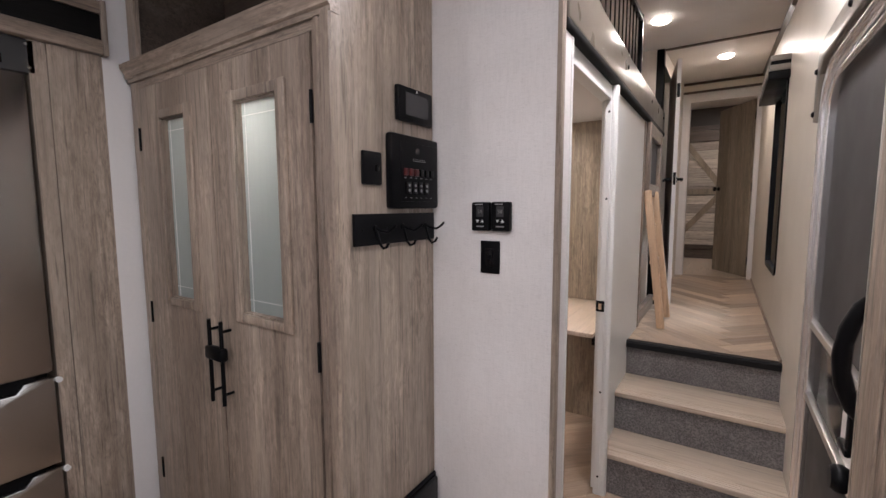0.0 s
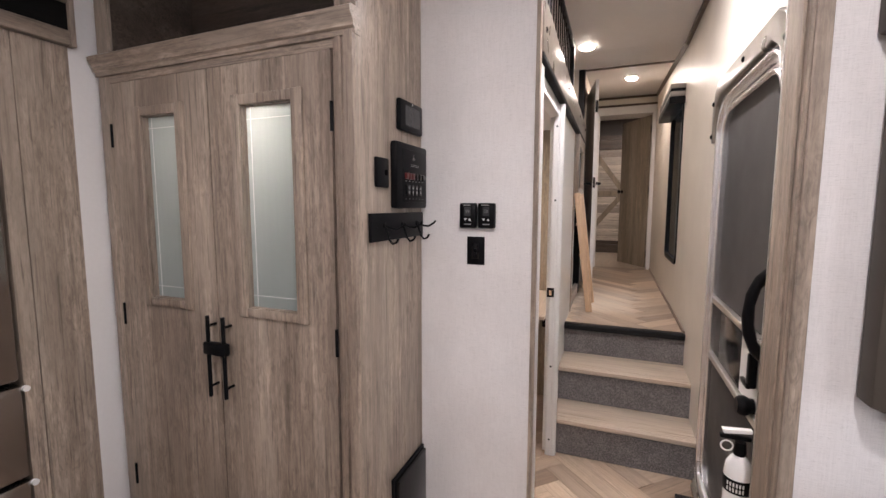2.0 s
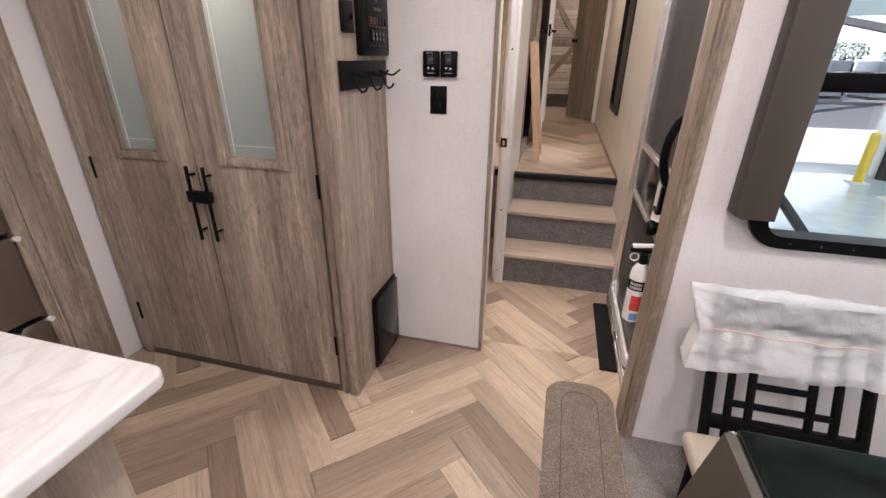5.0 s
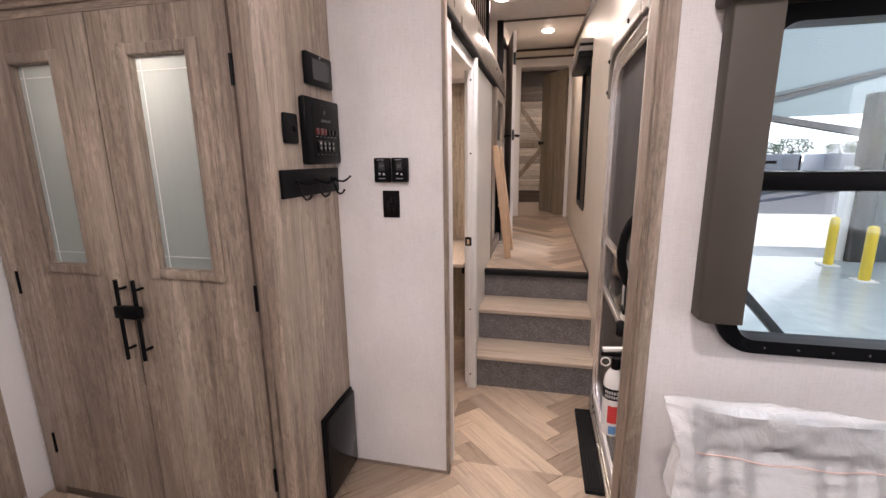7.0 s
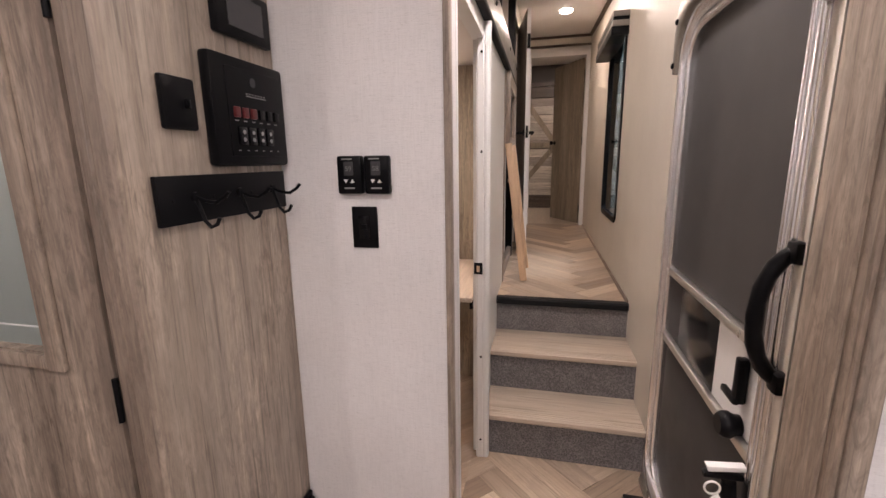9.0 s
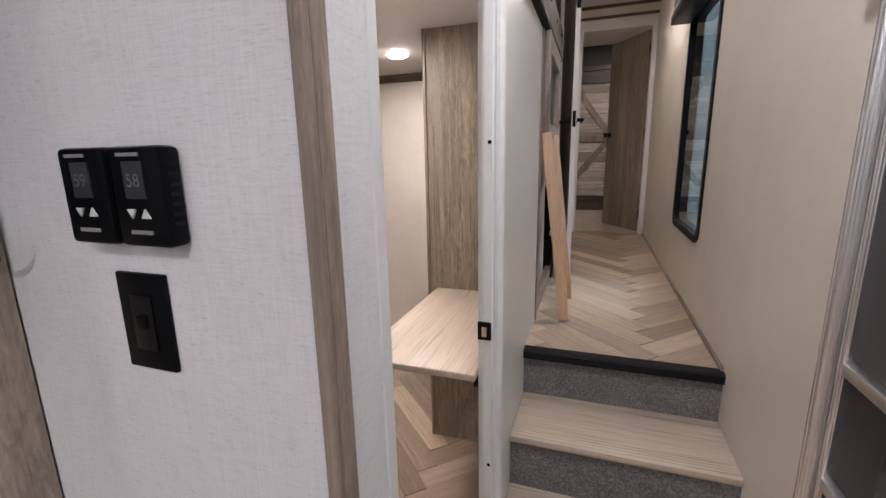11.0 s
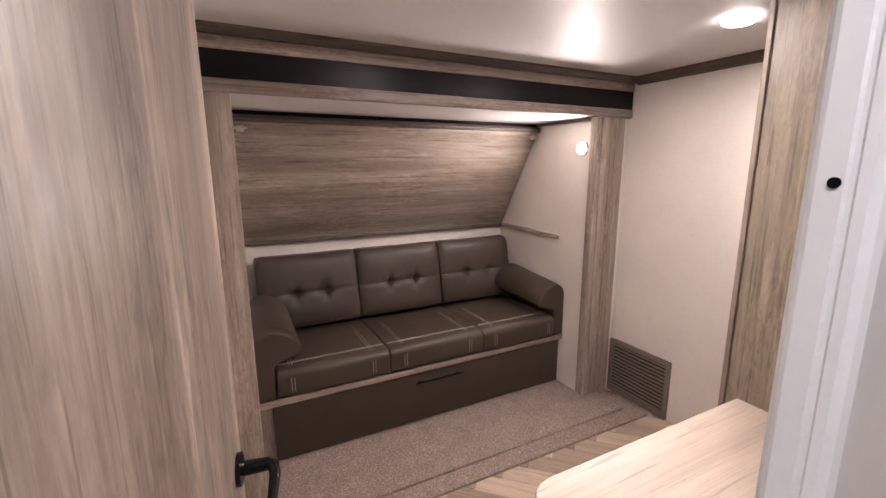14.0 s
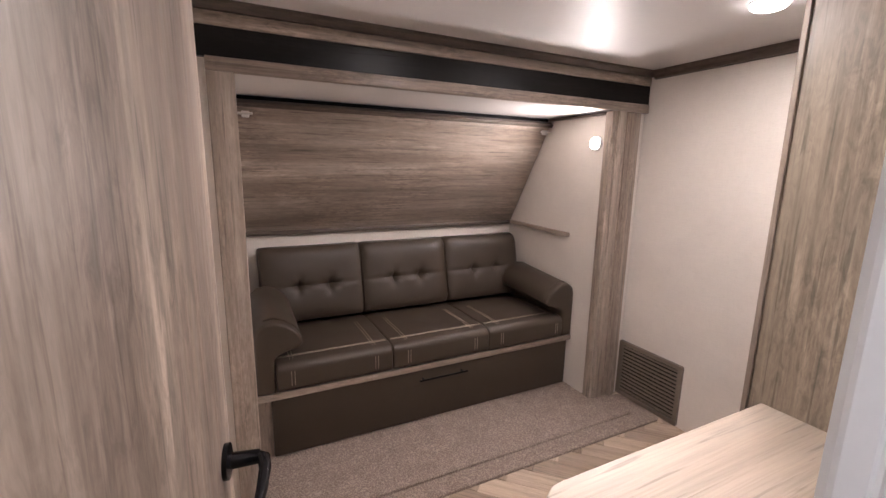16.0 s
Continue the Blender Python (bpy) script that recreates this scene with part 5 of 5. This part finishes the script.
sofa = thing("sofa", -2.7, 2.7, 0.02, "dark brown leatherette sofa with three tufted back cushions", "sofa")
S0, S1 = 1.745, 3.570
part("plinth", boxes((-3.1, -2.405, 1.672, 3.616, 0.028, 0.36)), oak_z, sofa, "oak plinth")
part("seat_rail", boxes((-3.1, -2.352, 1.672, 3.616, 0.350, 0.384), bev=0.003), oak_y, sofa, "oak rail under the seat")
dr = part("drawer", boxes((-2.40, -2.372, 1.734, 3.602, 0.034, 0.344), bev=0.006), leather, sofa, "dark brown drawer front")
part("drawer_handle", merge(tube([(-2.345, 2.51, 0.290), (-2.345, 2.82, 0.290)], 0.006, 8), tube([(-2.375, 2.54, 0.290), (-2.345, 2.54, 0.290)], 0.005, 8), tube([(-2.375, 2.79, 0.290), (-2.345, 2.79, 0.290)], 0.005, 8)), black_metal, dr, "black bar handle")


def cushion(w, h, t, puff, nx=26, nz=20, tufts=(), corner=0.035):
    """A stuffed cushion: w along y, h along z, t thick along x, its front at +x; tufts are (y, z) from the centre."""
    bm = bmesh.new()
    rows = {}
    for side in (1, -1):
        for j in range(nz + 1):
            for i in range(nx + 1):
                u, v = 2 * i / nx - 1, 2 * j / nz - 1
                ey, ez = abs(u), abs(v)
                edge = (1 - ey ** 6) * (1 - ez ** 6)
                k = 1 - 0.035 * (ey * ez) ** 14 - 0.020 * (1 - ez ** 2) * ey ** 4 - 0.014 * (1 - ey ** 2) * ez ** 4
                y, z = u * w / 2 * k, v * h / 2 * k
                x = side * (t * 0.20 * min(1, edge * 5) + puff * edge ** 0.7)
                if side == 1:
                    for ty, tz in tufts:
                        d = math.hypot(y - ty, z - tz)
                        ang = math.atan2(z - tz, y - ty)
                        x -= 0.034 * math.exp(-(d / 0.020) ** 2) + 0.016 * math.exp(-(d / 0.055) ** 2) * (1 + 0.5 * math.cos(4 * ang + 0.6))
                    if tufts:
                        x -= 0.006 * math.exp(-((z - tufts[0][1]) / 0.012) ** 2) * min(1, edge * 3)
                x += 0.004 * noise.noise((y * 7 + w, z * 7 + h, side)) * edge
                key = (side, j, i)
                if side == -1 and (i in (0, nx) or j in (0, nz)):
                    rows[key] = rows[(1, j, i)]
                else:
                    rows[key] = bm.verts.new((x, y, z))
        for j in range(nz):
            for i in range(nx):
                q = [rows[(side, j, i)], rows[(side, j, i + 1)], rows[(side, j + 1, i + 1)], rows[(side, j + 1, i)]]
                if len(set(q)) == 4:
                    bm.faces.new(q if side == 1 else q[::-1])
    return bm


def seam_line(points, parent):
    part("stitching", tube(points, 0.0016, 5), thread, parent, "pale double stitching")


sw3 = (S1 - S0) / 3
for k in range(3):
    yc = S0 + sw3 * (k + 0.5)
    w = sw3 + 0.004
    bm = cushion(w * 1.035, 0.475, 0.20, 0.050, 48, 36, ((-0.092, -0.015), (0.096, -0.015)))
    lean = Matrix.Translation((-2.985, yc, 0.757)) @ Matrix.Rotation(radians(-13), 4, "Y")
    part("back_cushion", turned(bm, lean), leather, sofa, "tufted back cushion")
    # seat cushion: box with a soft rolled front
    prof = []
    for a in range(0, 7):
        t = radians(15 * a)
        prof.append((-2.385 + 0.045 * math.sin(t), 0.490 + 0.045 * math.cos(t)))
    for a in range(0, 7):
        t = radians(90 + 15 * a)
        prof.append((-2.375 + 0.035 * math.sin(t) , 0.420 + 0.035 * math.cos(t)))
    prof = [(-3.05, 0.386), (-3.05, 0.515)] + [(-2.70, 0.534)] + prof
    seat = part("seat_cushion", prism(prof, "y", max(1.762, yc - sw3 / 2 + 0.002), min(3.528, yc + sw3 / 2 - 0.002), 0.010, 3), leather, sofa, "seat cushion")
    for dx in (0.0, 0.012):
        seam_line([(-2.425 - dx, max(1.775, yc - sw3 / 2 + 0.012), 0.5365), (-2.425 - dx, yc, 0.5375), (-2.425 - dx, min(3.515, yc + sw3 / 2 - 0.012), 0.5365)], seat)
    for dy in (-sw3 * 0.36, -sw3 * 0.335, sw3 * 0.335, sw3 * 0.36):
        seam_line([(-2.78, yc + dy, 0.532), (-2.60, yc + dy, 0.537), (-2.40, yc + dy, 0.537), (-2.356, yc + dy, 0.522), (-2.339, yc + dy, 0.488), (-2.339, yc + dy, 0.42)], seat)


def armrest(outer, inward):
    """A thin upright side with a padded wing folding over towards the seat; inward is +1 or -1 along y."""
    outline = [(0.0, 0.386), (0.0, 0.68), (0.012, 0.715), (0.045, 0.742), (0.095, 0.748), (0.150, 0.728), (0.195, 0.690), (0.218, 0.650), (0.220, 0.622), (0.205, 0.606), (0.150, 0.592), (0.100, 0.572), (0.086, 0.552), (0.084, 0.386)]
    pts_ = [(outer + inward * u, z) for u, z in outline]
    bm = prism(pts_, "x", -2.88, -2.350, 0.016, 4)
    for v in bm.verts:
        back = (-2.35 - v.co.x) / 0.53
        if v.co.z > 0.56:
            v.co.z += 0.045 * back * min(1.0, (v.co.z - 0.56) / 0.1)
    arm_ = part("armrest", bm, leather, sofa, "padded armrest folding over the seat end")
    for shift in (0.0, 0.012):
        line = [(-2.392 - shift, outer + inward * u, z + 0.006) for u, z in outline[3:9]]
        part("seam", tube(line, 0.0014, 5), leather, arm_)


armrest(1.672, 1)
armrest(3.617, -1)
# sloped upper bunk, folded up
bk = thing("folded_bunk_panel", -2.9, 2.65, 1.05, "wide oak bunk panel sloping above the sofa", "bunk")
part("panel", prism([(-2.690, 1.765), (-3.105, 1.068), (-3.125, 1.080), (-2.712, 1.778)], "y", 1.672, 3.612, 0.002), oak_y, bk)
part("lower_edge", boxes((-3.128, -3.09, 1.672, 3.612, 1.048, 1.075), bev=0.004), dark_oak_y, bk)
part("upper_edge", prism([(-2.672, 1.752), (-2.66, 1.772), (-2.69, 1.792), (-2.705, 1.775)], "y", 1.672, 3.612, 0.002), dark_oak_y, bk)
# solid black strip fills the gap up to the recess ceiling
part("dark_gap", boxes((-2.80, -2.71, 1.672, 3.612, 1.782, 1.813)), black_metal, bk, "black strip filling the gap above the panel")
for y in (1.715, 3.565):
    part("latch", merge(boxes((-2.70, -2.672, y - 0.018, y + 0.018, 1.705, 1.735), bev=0.004), tube([(-2.685, y - 0.035, 1.722), (-2.655, y + 0.03, 1.722)], 0.006, 8)), alu, bk, "metal turn latch")
lg = thing("wall_ledge", -2.75, 3.61, 1.03, "slim oak ledge on the recess wall", "ledge")
part("strip", prism([(-3.10, 1.052), (-2.435, 1.040), (-2.435, 1.068), (-3.10, 1.078)], "y", 3.597, 3.621, 0.002), oak_x, lg)
structure("trim_recess_top", boxes((-2.7, -2.2, 3.606, 3.621, 1.795, 1.812)), dark_oak_x, "thin dark strip under the recess ceiling", "trim")

vg = thing("return_air_grille", -1.95, 3.885, 0.01, "brown louvred air grille low on the wall", "vent")
brown_metal = plain("brown_grille_paint", (0.17, 0.135, 0.11), 0.45)
part("frame", ring(rounded(-2.165, -1.722, 0.008, 0.378, 0.006, 2), rounded(-2.140, -1.747, 0.034, 0.352, 0.003, 2), "y", 3.872, 3.891), brown_metal, vg)
for i in range(13):
    z = 0.046 + 0.024 * i
    part("louvre", prism([(3.872, z), (3.872, z + 0.010), (3.880, z + 0.012), (3.880, z + 0.002)], "x", -2.142, -1.745), brown_metal, vg)
# black sheet added behind the louvres to put shade in their gaps
part("backing", boxes((-2.15, -1.735, 3.8880, 3.8895, 0.02, 0.365)), black_plastic, vg)

structure("wall_desk_panel", boxes((-0.922, -0.475, 2.94, 3.0, 0, 2.05)), tan_z, "tan oak panel behind the desk", "panel")
structure("trim_desk_panel", boxes((-0.936, -0.922, 2.932, 3.003, 0, 2.05), bev=0.002), oak_z, "free edge of the leaf, coloured pale as if lit of the desk panel", "trim")
dk = thing("desk", -0.68, 2.55, 0.8, "pale ash desk top on a bracket against the oak panel", "desk")
part("top", prism([(-0.476, 2.128), (-0.80, 2.128), (-0.842, 2.134), (-0.868, 2.152), (-0.884, 2.178), (-0.888, 2.21), (-0.888, 2.938), (-0.476, 2.938)], "z", 0.818, 0.842, 0.005, 3), ash_y, dk)
part("bracket", boxes((-0.50, -0.478, 2.2, 2.9, 0.76, 0.818), bev=0.003), black_metal, dk)

# bunk room door, swung inwards
bdoor = thing("bunk_room_door", -0.47, 1.462, 0, "oak bunk room door standing open with a black lever", "door")
OPEN = Matrix.Translation((-0.466, 1.459, 0)) @ Matrix.Rotation(math.atan2(0.098, -0.615), 4, "Z")
part("leaf", turned(boxes((0.004, 0.625, -0.036, 0.0, 0.012, 1.975), bev=0.003), OPEN), oak_z, bdoor)
part("edge_strip", turned(boxes((0.6245, 0.6275, -0.034, -0.002, 0.012, 1.975)), OPEN), tan_z, bdoor)
for s in (-1, 1):
    y0 = 0.0 if s < 0 else -0.036
    hb = part("lever_handle", turned(merge(lathe([(0.030, 0), (0.030, -s * 0.008), (0.014, -s * 0.012), (0.012, -s * 0.055)], 0.572, y0, 0.990, "y", 20),
                                            tube([(0.572, y0 - s * 0.05, 0.990), (0.565, y0 - s * 0.062, 0.990), (0.54, y0 - s * 0.066, 0.988), (0.50, y0 - s * 0.064, 0.979), (0.465, y0 - s * 0.060, 0.973)], [0.011, 0.011, 0.010, 0.009, 0.007], 10)), OPEN), black_gloss, bdoor, "glossy black lever handle")

# ---- outside, seen through the windows ----
G = -0.95
structure("ground", boxes((-60, 60, -40, 11.3, G - 0.2, G)), concrete, "polished grey showroom floor", "ground")
structure("pavement", boxes((-60, 60, 11.3, 20, G - 0.2, G - 0.004)), plain("pale_concrete_apron", (0.80, 0.80, 0.78), 0.8, vary=0.06), "sunlit pale concrete apron", "pavement")
structure("road", boxes((-900, 900, 20, 1500, G - 0.21, G - 0.01)), asphalt, "grey asphalt yard outside the showroom", "road")
hall = thing("showroom_building", 10, 14, G, "blue-grey metal showroom with a wide open gate", "building")
part("side_wall", boxes((7.15, 40, 11.0, 11.25, G, 2.74)), steel_wall, hall, "blue-grey metal wall")
for i in range(24):
    part("siding_rib", boxes((7.25 + 0.45 * i, 7.31 + 0.45 * i, 10.94, 11.0, G, 2.74)), steel_wall, hall)
part("gate_post", boxes((6.87, 7.12, 10.9, 11.3, G, 2.75), bev=0.01), beam_paint, hall, "dark steel gate post")
part("gate_jamb", boxes((6.70, 6.865, 11.05, 11.3, G, 1.2), bev=0.01), camper_white, hall, "white gate jamb")


def gate_slab(low, high, x0, x1, off, thick, material, label):
    """A board in the gate's plane: low and high are (height at x = 7.2, slope along x)."""
    bm = bmesh.new()
    rows = []
    for x in (x0, x1):
        for shift in (off, off - thick):
            for h0, slope in (low, high):
                rows.append(bm.verts.new((x + shift, 10.9 + 1.0714 * (x - 2) - shift, h0 + slope * (x - 7.2))))
    for f in ((0, 1, 3, 2), (4, 6, 7, 5), (0, 4, 5, 1), (2, 3, 7, 6), (0, 2, 6, 4), (1, 5, 7, 3)):
        bm.faces.new([rows[k] for k in f])
    bmesh.ops.recalc_face_normals(bm, faces=list(bm.faces))
    part("gate_lintel", bm, material, hall, label, False)


gate_slab((2.56, -0.045), (2.74, -0.021), 2.0, 24.0, 0.15, 0.15, beam_paint, "dark steel track over the gate")
gate_slab((2.67, 0.085), (9.0, 0.0), 2.0, 30.0, -0.02, 0.2, roof_panel, "pale panel over the gate")
gate_slab((3.20, 0.2356), (3.30, 0.2356), 4.0, 22.0, 0.10, 0.1, beam_paint, "dark slanted roof edge")
gate_slab((3.31, 0.2356), (3.42, 0.2356), 4.0, 22.0, 0.06, 0.06, steel_wall, "grey slanted roof edge")
part("roof", boxes((-40, 40, -30, 11.3, 6.2, 6.4)), roof_panel, hall, "pale blue roof lining")
for y in (4.0, 8.5):
    part("roof_beam", boxes((-40, 40, y, y + 0.25, 5.7, 6.2)), beam_paint, hall, "dark steel roof beam")
for lx, ly in ((3.0, 4.5), (9.0, 6.0)):
    hl = thing("showroom_lamp", lx, ly, 5.9, "long lit showroom ceiling lamp", "ceiling lamp", "showroom lamps")
    part("tube_lamp", boxes((lx - 1.5, lx + 1.5, ly - 0.15, ly + 0.15, 5.92, 6.0), bev=0.02), lamp_lens, hl)
    area_lamp(lx, ly, 5.85, 3.0, 330, DAYLIGHT)
bo = thing("bollard", 6.26, 10.5, G, "yellow painted steel bollard", "bollard", "gate bollards")
part("pole", lathe([(0.09, 0), (0.09, 1.02), (0.075, 1.07), (0.03, 1.09)], 6.26, 10.5, G, "z", 20), yellow_paint, bo)
part("base", boxes((6.1, 6.42, 10.34, 10.66, G, G + 0.03), bev=0.005), camper_white, bo)
copy_thing(bo, Matrix.Translation((6.16, 9.2, G)))
arm = thing("awning_arm", 0.72, 1.08, 0.5, "dark metal awning arm folded against the outside wall", "awning arm")
part("strut", prism([(0.585, 1.095), (0.612, 1.105), (0.905, 0.775), (0.88, 0.757)], "y", 1.06, 1.10, 0.004), beam_paint, arm)
part("bracket", boxes((0.865, 0.925, 0.972, 1.10, 0.70, 0.79), bev=0.006), beam_paint, arm, "dark wall bracket")
structure("backdrop", boxes((-400, 500, 160, 161, G, 60)), glowing("bright_hazy_sky", (0.93, 0.97, 1.0), 1.6), "bright hazy white sky beyond the yard", "sky")


def camper(x0, x1, label, doors):
    """A long white travel trailer standing across the yard."""
    cp = thing("parked_camper", (x0 + x1) / 2, 33, G, label, "vehicle", "parked campers")
    part("body", boxes((x0, x1, 31.6, 34.0, G + 0.45, G + 2.42), bev=0.12), camper_white, cp)
    part("skirt", boxes((x0 + 0.1, x1 - 0.1, 31.7, 33.9, G + 0.30, G + 0.46)), beam_paint, cp, "dark chassis skirt")
    part("edge_trim", boxes((x1 - 0.16, x1 - 0.06, 31.56, 31.6, G + 0.5, G + 2.3)), black_gloss, cp, "black corner trim")
    for wx in doors:
        part("window", boxes((wx, wx + 1.2, 31.56, 31.62, G + 1.82, G + 2.02), bev=0.02), black_gloss, cp, "dark window")
        part("door", boxes((wx + 1.5, wx + 2.2, 31.57, 31.62, G + 0.6, G + 2.25), bev=0.02), trim_white, cp)
    for k in range(3):
        part("wheel", lathe([(0.10, -0.02), (0.20, -0.03), (0.22, 0.0), (0.36, -0.02), (0.38, 0.04), (0.38, 0.2), (0.34, 0.24)], x0 + 0.58 * (x1 - x0) + 0.85 * k, 31.66, G + 0.38, "y", 24), rubber, cp, "black wheel")


camper(4.5, 16.0, "white parked camper trailer on three wheels across the yard", (13.4,))
camper(17.2, 28.0, "white parked camper trailer beside another across the yard", (21.0,))
random.seed(11)
for tx, ty, s in ((24, 104, 0.6), (36, 110, 0.72), (45, 104, 0.62), (52, 108, 0.75), (59, 105, 0.6), (66, 109, 0.7), (76, 104, 0.66), (88, 108, 0.75)):
    tr = thing("tree", tx, ty, G, "distant green tree across the yard", "tree", "distant trees")
    part("trunk", tube([(tx, ty, G), (tx + 0.2, ty, G + 2 * s), (tx, ty, G + 5 * s)], [0.4, 0.3, 0.15], 8), dark_oak_x, tr)
    bm = bmesh.new()
    for i in range(1500):
        a, b, r = random.uniform(0, 6.283), random.uniform(-1, 1), random.uniform(0.35, 1) ** 0.5
        c = Vector((tx + 5.5 * s * r * math.cos(a) * math.sqrt(1 - b * b), ty + 3 * s * r * math.sin(a), G + 5.2 * s + 2.6 * s * r * b))
        d = [Vector((random.uniform(-1, 1), random.uniform(-1, 1), random.uniform(-1, 1))) * 0.32 * s for _ in range(3)]
        bm.faces.new([bm.verts.new(c + e) for e in d])
    part("crown", bm, leaf, tr, smooth=False)

# ---- herringbone planks ----
PW = 0.1135
PL = 0.676
UX, VX = Vector((-0.7071, -0.7071)), Vector((0.7071, -0.7071))


def clipped(poly, x0, x1, y0, y1):
    for axis, lim, sign in ((0, x0, 1), (0, x1, -1), (1, y0, 1), (1, y1, -1)):
        out = []
        for i, p in enumerate(poly):
            q = poly[(i + 1) % len(poly)]
            a, b = sign * (p[axis] - lim), sign * (q[axis] - lim)
            if a >= 0:
                out.append(p)
            if (a > 0 > b) or (a < 0 < b):
                t = a / (a - b)
                out.append((p[0] + t * (q[0] - p[0]), p[1] + t * (q[1] - p[1])))
        poly = out
        if len(poly) < 3:
            return []
    return poly


def plank(poly, along, top, parent, flat):
    """One plank: its mesh is drawn along its own axes so that the grain runs lengthwise."""
    area = abs(sum(p[0] * q[1] - q[0] * p[1] for p, q in zip(poly, poly[1:] + poly[:1]))) / 2
    if area < 0.0006:
        return
    turn = Matrix.Rotation(-math.atan2(along.y, along.x), 2)
    local = [turn @ Vector(p) for p in poly]
    bm = bmesh.new()
    lo = [bm.verts.new((p.x, p.y, -0.006)) for p in local]
    hi = [bm.verts.new((p.x, p.y, 0.0)) for p in local]
    n = len(lo)
    face = bm.faces.new(hi)
    for i in range(n):
        bm.faces.new((lo[i], lo[(i + 1) % n], hi[(i + 1) % n], hi[i]))
    bmesh.ops.recalc_face_normals(bm, faces=list(bm.faces))
    ob = mesh_object("plank", bm, flat)
    ob.matrix_world = Matrix.Translation((0, 0, top)) @ Matrix.Rotation(math.atan2(along.y, along.x), 4, "Z")
    ob.parent = parent


def herringbone(parent, areas, top, u0, v0):
    g = 0.0006
    for x0, x1, y0, y1 in areas:
        for m_ in range(-9, 10):
            for k in range(-70, 71):
                for along, a, b in ((UX, (k * PW, k * PW + PL), (k * PW, k * PW + PW)), (VX, (k * PW - PW, k * PW), (k * PW, k * PW + PL))):
                    us, vs = (u0 + 2 * PL * m_ + a[0] + g, u0 + 2 * PL * m_ + a[1] - g), (v0 + b[0] + g, v0 + b[1] - g)
                    pts_ = [UX * u + VX * v for u, v in ((us[0], vs[0]), (us[1], vs[0]), (us[1], vs[1]), (us[0], vs[1]))]
                    if max(p.x for p in pts_) < x0 or min(p.x for p in pts_) > x1 or max(p.y for p in pts_) < y0 or min(p.y for p in pts_) > y1:
                        continue
                    poly = clipped([(p.x, p.y) for p in pts_], x0, x1, y0, y1)
                    if len(poly) > 2:
                        plank(poly, along, top, parent, plank_u)


herringbone(floor, ((-2.2, 0.345, -0.25, 1.42), (-0.475, 0.345, 1.42, 2.17), (-2.17, -0.475, 1.42, 3.89)), 0.0, -0.425, -1.022)
herringbone(hall_floor, ((-0.475, 0.345, 2.80, 6.0),), FLOOR_UP, -0.425, -1.022)
